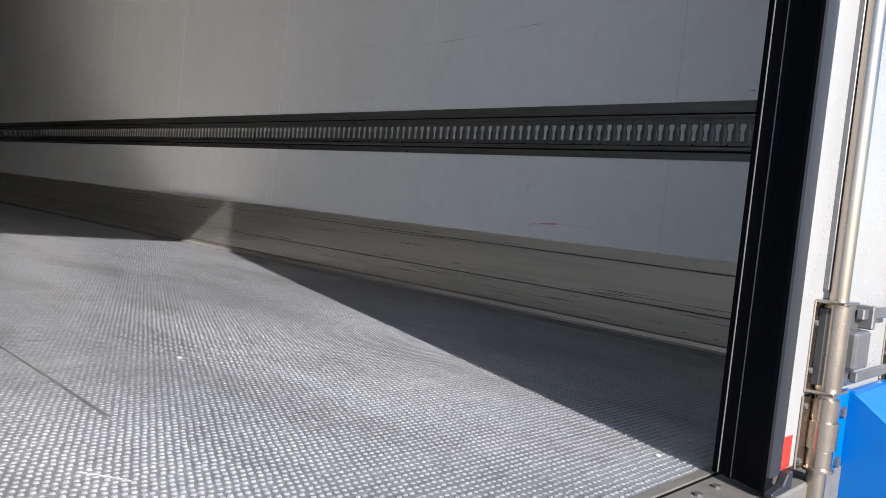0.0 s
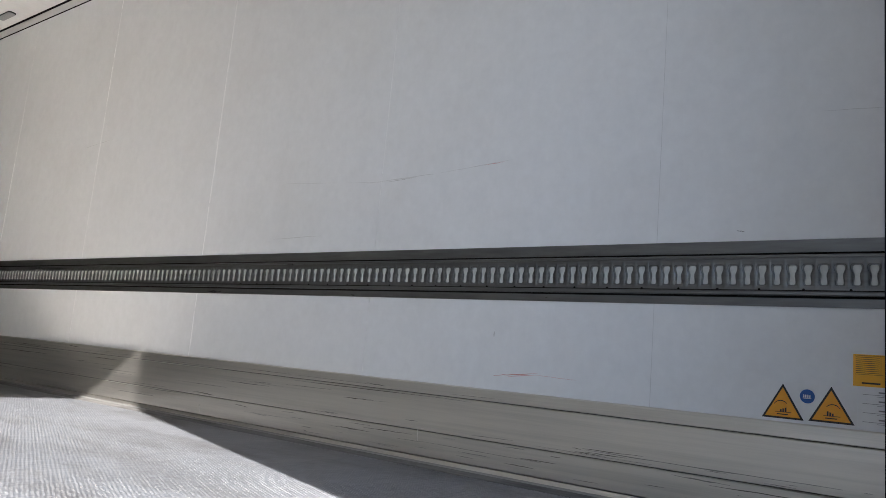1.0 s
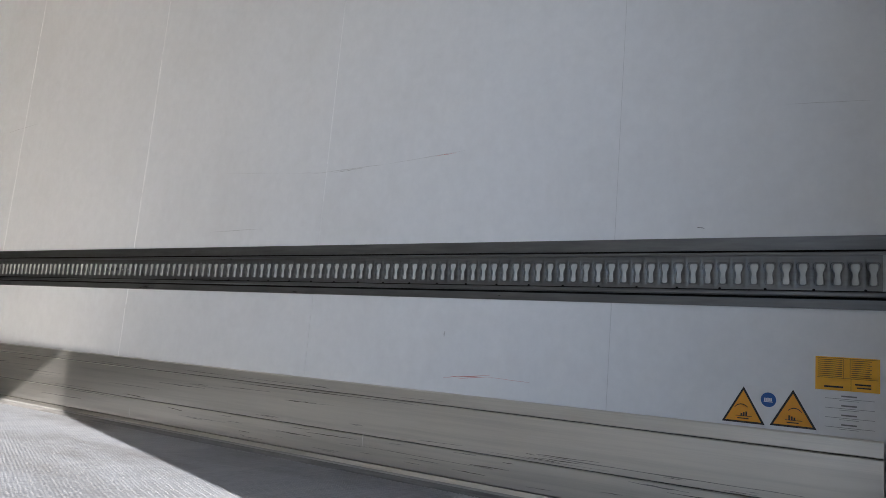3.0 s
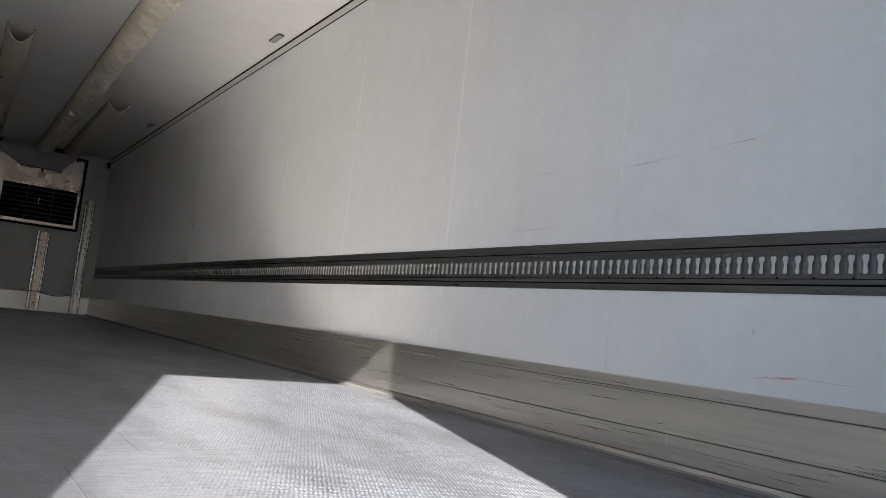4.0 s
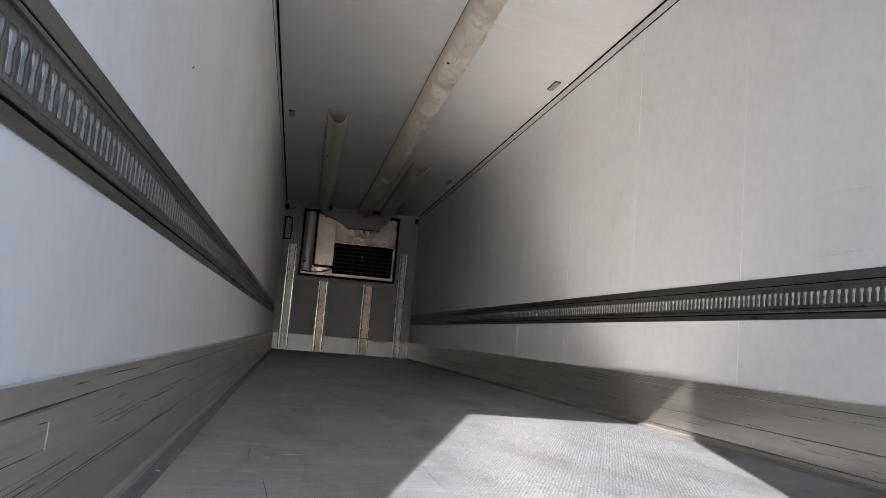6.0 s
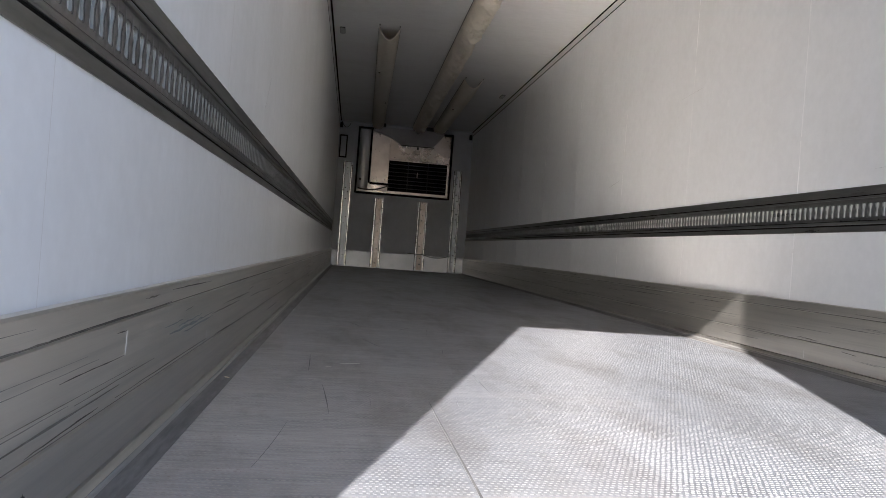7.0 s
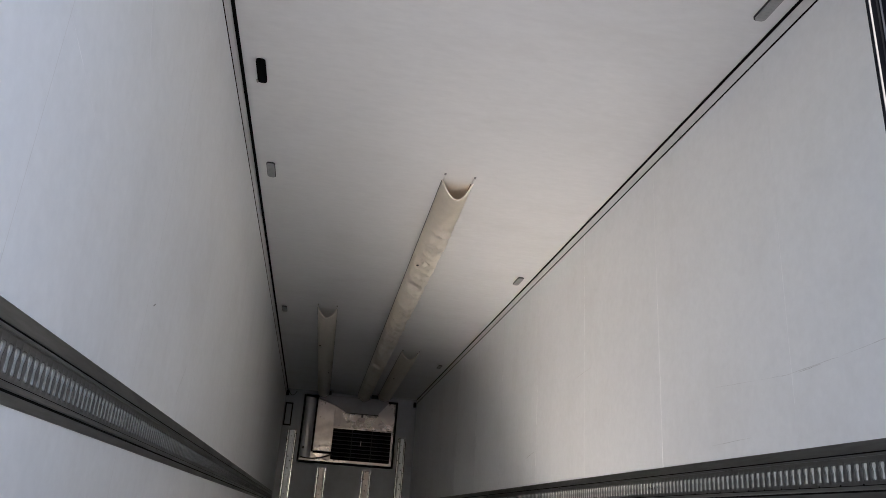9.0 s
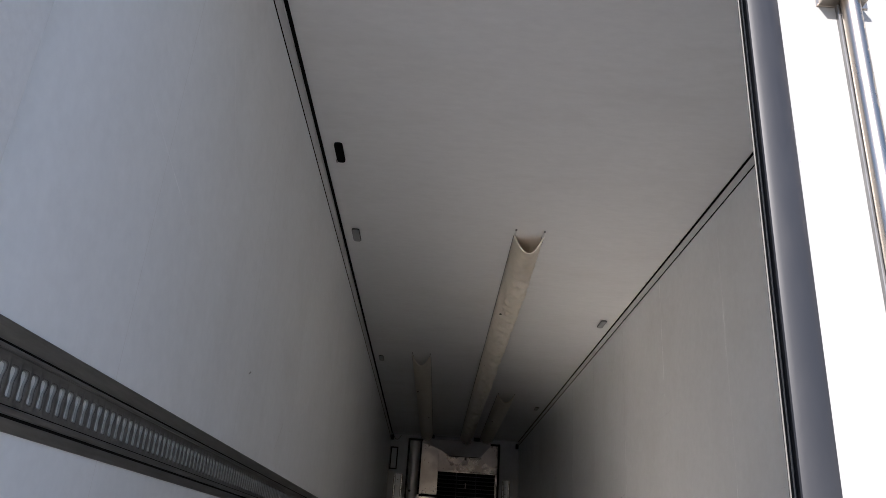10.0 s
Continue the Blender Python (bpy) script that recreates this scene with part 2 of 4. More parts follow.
# warm gains above the base colour set the glow on wall and roof
brushed(M_FLOOR, 0.23, (7.7, 7.0, 6.0), 0.066, 0.18)
brushed(M_GRAIN, 0.23, (3.9, 3.5, 3.0), 0.066, 0.18)


# ---- building helpers ----
def link(name, bm, material, parent=None, label="", smooth=False):
    me = bpy.data.meshes.new(name)
    bmesh.ops.recalc_face_normals(bm, faces=bm.faces)
    bm.to_mesh(me)
    bm.free()
    for m in (material if isinstance(material, (list, tuple)) else [material]):
        me.materials.append(m)
    if smooth:
        me.polygons.foreach_set("use_smooth", [True] * len(me.polygons))
        me.set_sharp_from_angle(angle=radians(40))
    ob = new(name, me)
    if parent:
        ob.parent = parent
    if label:
        ob["label"] = label
    return ob


def part(name, bm, material, parent, label="", smooth=False):
    return link(name, bm, material, parent, label, smooth)


def thing(name, label, category, at=(0, 0, 0), group="", kind=""):
    ob = new(name)
    ob.empty_display_size = 0.05
    ob.location = at
    return tagged(ob, label, category, group, kind)


def box(x0, x1, y0, y1, z0, z1, bevel=0.0, bm=None, seg=1):
    own = bmesh.new()
    bmesh.ops.create_cube(own, size=1.0)
    for v in own.verts:
        v.co = Vector(((x0 + x1) / 2 + v.co.x * (x1 - x0), (y0 + y1) / 2 + v.co.y * (y1 - y0), (z0 + z1) / 2 + v.co.z * (z1 - z0)))
    if bevel:
        bmesh.ops.bevel(own, geom=own.edges[:], offset=bevel, segments=seg, affect="EDGES", profile=0.5)
    return merged(bm, own)


def merged(bm, own):
    if bm is None:
        return own
    me = bpy.data.meshes.new("tmp")
    own.to_mesh(me)
    own.free()
    bm.from_mesh(me)
    bpy.data.meshes.remove(me)
    return bm


def tube(a, b, r, bm=None, seg=20, bevel=0.0):
    a, b = Vector(a), Vector(b)
    own = bmesh.new()
    bmesh.ops.create_cone(own, cap_ends=True, segments=seg, radius1=r, radius2=r, depth=(b - a).length)
    if bevel:
        bmesh.ops.bevel(own, geom=[e for e in own.edges if len(e.link_faces) == 2 and min(len(f.verts) for f in e.link_faces) == 4 and max(len(f.verts) for f in e.link_faces) > 4],
                        offset=bevel, segments=2, affect="EDGES")
    m = Matrix.Translation((a + b) / 2) @ (b - a).to_track_quat("Z", "Y").to_matrix().to_4x4()
    bmesh.ops.transform(own, matrix=m, verts=own.verts)
    return merged(bm, own)


def profile_y(points, y0, y1, bm=None, closed=True):
    """An (x, z) outline drawn out along y."""
    own = bmesh.new()
    a = [own.verts.new((x, y0, z)) for x, z in points]
    b = [own.verts.new((x, y1, z)) for x, z in points]
    n = len(points)
    for i in range(n if closed else n - 1):
        j = (i + 1) % n
        own.faces.new((a[i], a[j], b[j], b[i]))
    if closed:
        own.faces.new(a[::-1])
        own.faces.new(b)
    return merged(bm, own)


def slab(points, axis, lo, hi, bm=None, bevel=0.0):
    """A flat outline in two axes, given thickness along the third (0 x, 1 y, 2 z)."""
    own = bmesh.new()
    def put(p, q):
        c = list(p)
        c.insert(axis, q)
        return own.verts.new(c)
    a, b = [put(p, lo) for p in points], [put(p, hi) for p in points]
    n = len(points)
    for i in range(n):
        own.faces.new((a[i], a[(i + 1) % n], b[(i + 1) % n], b[i]))
    own.faces.new(a[::-1])
    own.faces.new(b)
    bmesh.ops.recalc_face_normals(own, faces=own.faces)
    if bevel:
        bmesh.ops.bevel(own, geom=own.edges[:], offset=bevel, segments=1, affect="EDGES")
    return merged(bm, own)


def wire(name, pts, r, material, parent=None, label=""):
    """A cable through the given places."""
    cu = bpy.data.curves.new(name, "CURVE")
    cu.dimensions, cu.bevel_depth, cu.bevel_resolution = "3D", r, 2
    sp = cu.splines.new("POLY")
    sp.points.add(len(pts) - 1)
    for p, q in zip(sp.points, pts):
        p.co = (*q, 1)
    tmp = bpy.data.objects.new(name, cu)
    me = bpy.data.meshes.new_from_object(tmp)
    bpy.data.objects.remove(tmp)
    me.materials.append(material)
    ob = new(name, me)
    if parent:
        ob.parent = parent
    if label:
        ob["label"] = label
    return ob


def sag(a, b, drop, n=12):
    a, b = Vector(a), Vector(b)
    return [a.lerp(b, i / n) - Vector((0, 0, drop * 4 * (i / n) * (1 - i / n))) for i in range(n + 1)]


# ---- ground outside ----
bm = bmesh.new()
bmesh.ops.create_grid(bm, x_segments=8, y_segments=8, size=400)
bmesh.ops.translate(bm, verts=bm.verts, vec=(0, 0, -1.25))
tagged(link("ground", bm, M_GROUND), "pale grey concrete yard around the parked trailer", "ground", kind="structure")

# ---- floor ----
floor = link("floor", box(-0.06, W + 0.06, -0.128, L, -0.13, 0.0), M_FLOOR)
tagged(floor, "worn aluminium tread plate floor with small raised grains", "floor", kind="structure")
# groove between two floor plates
part("plate_joint", slab([(0.6365, 0.50), (0.6425, 0.49), (0.6420, 0.75), (0.6385, 1.05), (0.6310, 1.45), (0.6285, 1.62), (0.6275, 1.45), (0.6345, 1.05), (0.6375, 0.75)], 2, 0.0, 0.0014), M_JOINT, floor, "dark groove worn between two floor plates")


def tread_grains(y0, y1):
    """Staggered raised grains, each a small flat-topped stud with steep flanks."""
    dx, dy = 0.0116, 0.0262
    rng = np.random.default_rng(3)
    grids = []
    for ox, oy in ((0, 0), (dx / 2, dy / 2)):
        xs, ys = np.arange(0.086 + ox, W - 0.064, dx), np.arange(y0 + oy, y1, dy)
        gx, gy = np.meshgrid(xs, ys)
        gx = gx + rng.normal(0, 0.0004, (len(ys), 1))
        grids.append(np.stack([gx.ravel(), gy.ravel()], 1))
    c = np.concatenate(grids)
    c += rng.normal(0, 1, c.shape) * (0.0006 + 0.0006 * np.clip((c[:, 1:] - 0.7) / 1.3, 0, 1))
    c = c[(np.abs(c[:, 0] - 0.6435 + 0.0075 * c[:, 1]) > 0.0058) | (c[:, 1] < 0.49) | (c[:, 1] > 1.6)]
    # worn flat in patches, and more and more towards the front
    c = c[rng.random(len(c)) > (c[:, 1] - 2.8) / 4.2]
    worn = np.array([noise.fractal(Vector((x * 2.6, y * 0.55, 4.0)), 1.0, 2.0, 4) for x, y in c])
    n = len(c)
    # feet and wheels have worn the grains low, most of all along the left lane and further in
    s = np.clip((c[:, 1] - 0.10) / 1.7, 0, 1)
    lane = np.clip((1.05 - c[:, 0]) / 0.25, 0, 1) * np.clip((c[:, 1] - 0.25) / 0.5, 0, 1)
    low = (1 - 0.78 * s * s * (3 - 2 * s)) * (1 - 0.65 * lane)
    h = (0.0026 * (0.7 + 0.4 * rng.random(n)) * np.clip(0.9 + 0.35 * worn, 0.6, 1.15) * low)[:, None]
    a, b = 0.0046, 0.0033
    base = np.array([(a * math.cos((k + 0.25) * math.tau / 5), b * math.sin((k + 0.25) * math.tau / 5), 0) for k in range(5)])
    shape = np.concatenate([base, base * 0.60 + (0, 0, 1)])
    v = np.zeros((n, 10, 3))
    v[:, :, :2] = c[:, None, :] + shape[None, :, :2]
    v[:, :, 2] = shape[None, :, 2] * h + 0.0002
    sides = np.array([(k, (k + 1) % 5, 5 + (k + 1) % 5, 5 + k) for k in range(5)])
    f = (np.arange(n)[:, None, None] * 10 + sides[None]).reshape(-1, 4).tolist()
    f += (np.arange(n)[:, None] * 10 + np.arange(5, 10)[None]).tolist()
    me = bpy.data.meshes.new("tread_grains")
    me.from_pydata(v.reshape(-1, 3), [], f)
    me.materials.append(M_GRAIN)
    ob = new("tread_grains", me)
    ob.parent = floor
    return tagged(ob, "small raised aluminium grains of the tread plate", kind="stuff")


tread_grains(-0.122, 7.0)


def floor_scratch(x, y, length, turn, bend, wd, material, seed):
    """A long thin scrape in the floor plate, slightly bent."""
    rng = random.Random(seed)
    n = 10
    up, dn = [], []
    for i in range(n + 1):
        t = i / n
        a = turn + bend * t
        px, py = x + length * t * math.sin(a), y + length * t * math.cos(a)
        h = wd * (0.15 + math.sin(math.pi * t)) * rng.uniform(0.5, 1.0)
        up.append((px + h * math.cos(a), py - h * math.sin(a)))
        dn.append((px - h * math.cos(a), py + h * math.sin(a)))
    return part("scrape", slab(up + dn[::-1], 2, 0.0002, 0.0011), material, floor)


rng = random.Random(31)
for k in range(22):
    dark = rng.random() < 0.6
    floor_scratch(rng.uniform(0.15, 1.0) if k % 2 else rng.uniform(0.3, W - 0.3), rng.uniform(0.7, 3.5) if k % 2 else rng.uniform(2.0, 6.5), rng.uniform(0.08, 0.35) * (1.0 if dark else 0.35), rng.gauss(0.05, 0.16) if dark else rng.gauss(1.4, 0.4),
                  rng.uniform(-0.05, 0.05), rng.choice((0.0005, 0.0008, 0.0012)), M_FLOORMARK if dark else M_GRAIN, k)
# scrapes that stand out, pale and dark
for k, (xa, ya, xb, yb, wd, m_) in enumerate(((0.385, 2.163, 0.451, 2.193, 0.0035, M_PALE), (0.282, 1.859, 0.335, 1.862, 0.0022, M_SCUFF), (0.341, 1.79, 0.379, 1.413, 0.0014, M_FLOORMARK),
                                              (0.277, 2.351, 0.298, 1.992, 0.0016, M_FLOORMARK), (0.527, 0.297, 0.568, 0.242, 0.0010, M_PALE), (0.34, 2.10, 0.36, 2.09, 0.0012, M_PALE))):
    floor_scratch(xa, ya, math.hypot(xb - xa, yb - ya), math.atan2(xb - xa, yb - ya), 0.02, wd, m_, 200 + k)


def crumb(x, y, size, material, label, seed, stretch=1.0):
    """A tiny angular bit of litter lying on the floor."""
    rng = random.Random(seed)
    bm = bmesh.new()
    bmesh.ops.create_icosphere(bm, subdivisions=1, radius=size)
    for v in bm.verts:
        v.co = Vector((v.co.x * rng.uniform(0.7, 1.2) * stretch, v.co.y * rng.uniform(0.6, 1.1), v.co.z * rng.uniform(0.3, 0.6)))
    low = min(v.co.z for v in bm.verts)
    bmesh.ops.translate(bm, verts=bm.verts, vec=(x, y, 0.0008 - low))
    return tagged(link("litter", bm, material), label, "litter", "floor litter")


crumb(1.298, -0.060, 0.0055, M_PAPER, "tiny white crumb lying on the tread plate", 1)
crumb(0.916, 0.828, 0.0050, M_PAPER, "tiny white crumb lying on the tread plate", 2)
crumb(0.072, 1.796, 0.0060, M_LINING, "thin tan splinter lying beside the kick plate", 3, 2.2)
crumb(0.095, 3.975, 0.0065, M_PAPER, "tiny white crumb lying beside the kick plate", 4)

# ---- side walls ----
SEAMS = [REAR, 0.604, 1.79, 2.955, 4.152, 5.310, 6.57, 7.775, 8.98, 10.185, 11.39, 12.595, L]


def sealant(x0, x1, y, z0, z1, half, seed):
    """A wiped sealant line: uneven in width, with short breaks."""
    rng, bm, z = random.Random(seed), bmesh.new(), z0
    while z < z1:
        top = min(z1, z + rng.uniform(0.10, 0.34))
        n, left, right = 6, [], []
        for i in range(n + 1):
            h, d = half * rng.uniform(0.45, 1.15), rng.gauss(0, half * 0.25)
            left.append((y - h + d, z + (top - z) * i / n))
            right.append((y + h + d, z + (top - z) * i / n))
        slab(left + right[::-1], 0, x0, x1, bm)
        z = top + (rng.uniform(0.01, 0.06) if rng.random() < 0.4 else 0.0)
    return bm


def side_wall(name, inner, sign):
    """sign: +1 where the wall's inside looks towards -x."""
    def X(d):          # d metres out from the inner face
        return inner + sign * d

    def span(d0, d1):
        return sorted((X(d0), X(d1)))

    x0, x1 = span(0.012, 0.062)
    wall = link(name, box(x0, x1, REAR, L, -0.02, H + 0.08), M_SKIN)
    tagged(wall, "white insulated side wall panels with faint vertical joints", "wall", kind="structure")
    for lo, hi in ((KICK - 0.03, RAIL0), (RAIL1, H - 0.06)):
        for a, b in zip(SEAMS, SEAMS[1:]):
            x0, x1 = span(0.0, 0.012)
            part("panel", box(x0, x1, a + 0.0006, b - 0.0006, lo, hi), M_WALL, wall)
        for s in SEAMS[1:-1]:
            x0, x1 = span(-0.0007, 0.002)
            if sign < 0:
                x0, x1 = span(-0.0001, 0.002)
                part("joint", box(x0, x1, s - 0.001, s + 0.001, lo, hi), M_TRIM, wall)
            elif s < 1:
                part("joint", box(x0, x1, s - 0.0007, s + 0.0007, lo, min(hi, 1.60)), M_FAINT, wall)
            elif s < 2:
                if lo > 0.7:
                    part("joint", sealant(x0, x1, s, 0.97, 1.75, 0.0006, s), M_SEAM, wall, "thin white sealant line")
            else:
                part("joint", sealant(x0, x1, s, lo, hi, 0.0024 + 0.0003 * s, s), M_SEAM, wall, "uneven white sealant line")
    return wall


wall_right = side_wall("wall_right", W, 1)
wall_left = side_wall("wall_left", LEFT, -1)


# ---- lashing rails ----
def rail_strip(y0, y1, z0, z1, zc, pitch):
    """The punched middle of a lashing rail: cells with waisted, round-ended slots, in the plane x = 0 and open towards +x."""
    hh = 0.0272
    half = [(w, t * hh) for w, t in ((0.0040, -1.0), (0.0070, -0.93), (0.0076, -0.72), (0.0066, -0.42), (0.0058, -0.12), (0.0062, 0.12), (0.0088, 0.38),
                                     (0.0102, 0.62), (0.0098, 0.84), (0.0078, 0.96), (0.0046, 1.0))]
    ring = [(w, z) for w, z in half] + [(-w, z) for w, z in half[::-1]]
    n = len(ring)
    verts, faces, mats = [], [], []
    count = int((y1 - y0) / pitch)
    hp = pitch / 2
    outer = []
    for w, z in ring:
        s = 1 if w > 0 else -1
        k = z / hh
        outer.append((s * hp, (z1 - zc if k > 0 else zc - z0) * k, 0.0016 * max(0.0, 1 - (k / 0.85) ** 2) ** 1.5))
    for c in range(count):
        yc, b = y0 + pitch * (c + 0.5), len(verts)
        verts += [(bulge, yc + w, zc + z) for w, z, bulge in outer]
        for d, kw, kz in ((-0.0001, 1.58, 1.13), (-0.0009, 1.44, 1.10), (-0.0013, 1.12, 1.03), (-0.0062, 1.0, 1.0)):
            verts += [(d, yc + w * kw, zc + z * kz) for w, z in ring]
        for i in range(n):
            j = (i + 1) % n
            for q in range(4):
                faces.append((b + q * n + i, b + q * n + j, b + (q + 1) * n + j, b + (q + 1) * n + i))
    me = bpy.data.meshes.new("slotted_strip")
    me.from_pydata(verts, [], faces)
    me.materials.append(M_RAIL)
    me.materials.append(M_SLOTSHADE)
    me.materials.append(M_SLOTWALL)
    # second band of each cell is the painted shade ring round the slot
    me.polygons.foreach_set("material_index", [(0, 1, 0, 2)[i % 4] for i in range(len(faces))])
    me.polygons.foreach_set("use_smooth", [i % 4 == 0 for i in range(len(faces))])
    own = bmesh.new()
    own.from_mesh(me)
    bmesh.ops.remove_doubles(own, verts=own.verts, dist=0.0002)
    own.to_mesh(me)
    own.free()
    return me


def lashing_rail():
    """Built for the right wall; x grows out from the wall's face, looking at the middle of the box."""
    y0, y1 = REAR + 0.002, L - 0.03
    rail = thing("lashing_rail", "grey aluminium lashing rail with waisted slots along the white wall", "cargo rail", (W, 0, 0), "lashing rails")

    def pf(pts):
        return profile_y([(-d, z) for d, z in pts], y0, y1)

    part("upper_flange", pf([(-0.004, RAIL1), (0.0035, RAIL1), (0.0035, 0.760), (-0.004, 0.760)]), M_RAIL, rail)
    part("upper_rib", pf([(-0.008, 0.7545), (0.004, 0.7545), (0.0055, 0.7515), (0.0045, 0.7465), (-0.008, 0.7465)]), M_RAIL, rail)
    part("lower_rib", pf([(-0.008, 0.6520), (0.0045, 0.6520), (0.007, 0.6495), (0.007, 0.6415), (0.005, 0.6385), (-0.008, 0.6385)]), M_RAIL, rail)
    part("lower_flange", pf([(-0.004, 0.6320), (0.0035, 0.6320), (0.0035, RAIL0), (-0.004, RAIL0)]), M_RAIL, rail)
    part("backing", pf([(-0.0115, RAIL1 - 0.002), (-0.0075, RAIL1 - 0.002), (-0.0075, RAIL0 + 0.002), (-0.0115, RAIL0 + 0.002)]), M_SLOT, rail, "pale plate behind the slots")
    for lo, hi in ((0.7545, 0.760), (0.6520, 0.6550), (0.6320, 0.6385)):
        part("groove", pf([(-0.006, hi), (0.0012, hi), (0.0012, lo), (-0.006, lo)]), M_LINE, rail, "dark groove")
    for i in range(24):
        y = -0.050 + i * 0.116
        part("drain_notch", tube((-0.0015, y, 0.6558), (-0.0030, y, 0.6558), 0.0036, seg=10), M_LINE, rail, "small dark notch")
    strip = new("slotted_strip", rail_strip(y0, y1, 0.655, 0.7465, 0.698, 0.0399))
    strip.matrix_basis = pose(0.002, y0 + y1, 0, 0, 0, 180)
    strip.parent = rail
    return rail


rail_right = lashing_rail()
copy_thing(rail_right, pose(LEFT, REAR + L - 0.028, 0, 0, 0, 180))


# ---- kick plates ----
def kick_plate():
    kick = thing("kick_plate", "scuffed aluminium kick plate along the foot of the wall", "kick plate", (W, 0, 0), "kick plates", "structure")
    y0, y1 = REAR + 0.008, L - 0.004

    def pf(pts, a=y0, b=y1):
        return profile_y([(-d, z) for d, z in pts], a, b)

    for lo, hi in ((0.2555, KICK), (0.1235, 0.2540), (0.034, 0.1220)):
        part("board", pf([(0.0, lo), (0.016, lo), (0.020, lo + 0.002), (0.020, hi - 0.003 if hi < KICK else hi - 0.004), (0.016, hi), (0.0, hi)]), M_KICK, kick)
    part("joint_backing", pf([(0.0, 0.05), (0.0165, 0.05), (0.0165, 0.28), (0.0, 0.28)], y0 + 0.002, y1 - 0.002), M_GRIME, kick, "dark grime in the joints")
    part("cove", pf([(0.0, 0.0185), (0.0280, 0.0185), (0.0245, 0.026), (0.0225, 0.032), (0.0, 0.032)]), M_KICK, kick, "rounded aluminium upturn of the floor edge")
    part("cove_edge", pf([(0.0, 0.0120), (0.0345, 0.0120), (0.0325, 0.0155), (0.0290, 0.0180), (0.0, 0.0180)]), M_UPTURN, kick, "pale rubbed edge of the upturn")
    part("cove_lip", pf([(0.0, -0.002), (0.068, -0.002), (0.068, 0.0010), (0.050, 0.004), (0.0345, 0.0115), (0.0, 0.0115)]), M_COVE, kick, "dull dirty foot of the upturn")
    return kick


kick = kick_plate()
copy_thing(kick, pose(LEFT, REAR + L + 0.004, 0, 0, 0, 180))

# ---- ceiling ----
ceiling = link("ceiling", box(0.0, W, REAR, L, H, H + 0.08), M_CEIL)
tagged(ceiling, "smooth white insulated roof panel, slightly soiled", "ceiling", kind="structure")
for sgn, x, g0, g1, low in ((1, LEFT, 0.012, 0.029, 0.085), (-1, W, 0.0, 0.016, 0.062)):
    def P(pts):
        return profile_y([(x + sgn * d, z) for d, z in pts], REAR, L)
    trim = tagged(link("trim", P([(0.0, H - 0.0075), (0.006, H - 0.0085), (0.0035, H - 0.016), (0.003, H - low), (0.0, H - low)]), M_TRIM),
                  "white corner profile between wall and roof", "trim", kind="structure")
    part("roof_gasket", P([(g0, H), (g1, H), (g1, H - 0.0068), (g0, H - 0.0068)]), M_LINE, trim, "black gasket line")
    part("wall_gasket", P([(0.0, H - low + 0.001), (0.0025, H - low + 0.001), (0.0025, H - low - 0.0085), (0.0, H - low - 0.0085)]), M_LINE, trim, "black gasket line")

# ---- front bulkhead ----
bulk = link("wall_front", box(-0.06, W + 0.06, L, L + 0.08, -0.13, H + 0.08), M_BULK)
tagged(bulk, "grey front bulkhead with a pale sheet along its foot", "wall", kind="structure")
part("foot_sheet", box(0.0, W, L - 0.006, L, 0.0, 0.285, 0.0015), M_FOOT, bulk, "pale metal foot sheet")

# ---- rear frame and sill ----
frame_r = thing("rear_frame", "light metal rear door frame of the trailer", "door frame", kind="structure")
part("post", box(W, W + 0.062, -0.160, REAR, 0.0, 2.60, 0.003), M_WALL, frame_r)
part("post", box(-0.062, 0.046, -0.25, REAR, 0.0, 2.60, 0.003), M_TRIM, frame_r)
part("post", box(W + 0.004, W + 0.062, -0.25, -0.162, 0.0, 2.60, 0.003), M_TRIM, frame_r)
part("header", box(-0.062, W + 0.062, -0.25, REAR, 2.466, 2.70, 0.003), M_TRIM, frame_r)
part("sill", box(-0.062, W + 0.062, -0.25, -0.130, -0.16, -0.003, 0.004), M_SILL, frame_r, "metal sill with rivets")
part("sill_cover", box(-0.05, W + 0.05, -0.147, -0.1305, -0.002, 0.0015), M_SILL, frame_r, "worn threshold strip")
part("sill_gap", box(-0.05, W + 0.05, -0.1510, -0.1475, -0.004, -0.0018), M_LINE, frame_r, "dark gap")
for i in range(40):
    part("rivet", tube((0.06 + i * 0.06, -0.176, -0.004), (0.06 + i * 0.06, -0.176, 0.0005), 0.0065, seg=10), M_ZINC, frame_r)
part("corner_bracket", box(W - 0.016, W, -0.150, -0.108, 0.264, 0.280, 0.002), M_DARK, frame_r, "small dark bracket")
part("post_gasket", box(W - 0.003, W, -0.143, -0.137, 0.0, 2.46), M_LINE, frame_r, "thin black seal")

# ---- closed rear door leaf ----
door = thing("door_1", "closed white rear door leaf with rubber seals and lock rods", "door", (1.25, -0.17, 0.0), kind="structure")
door.location = (0, 0, 0)
DX0, DX1 = 1.306, W + 0.03
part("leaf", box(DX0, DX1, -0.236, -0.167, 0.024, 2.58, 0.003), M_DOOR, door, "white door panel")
part("edge_seal", slab([(1.310, -0.148), (1.3000, -0.149), (1.2980, -0.156), (1.2985, -0.168), (1.2940, -0.176), (1.2935, -0.188), (1.2890, -0.202), (1.2810, -0.219), (1.2740, -0.233), (1.2725, -0.2390), (1.305, -0.238)], 2, 0.006, 2.58), M_RUBBER, door, "black rubber edge seal")
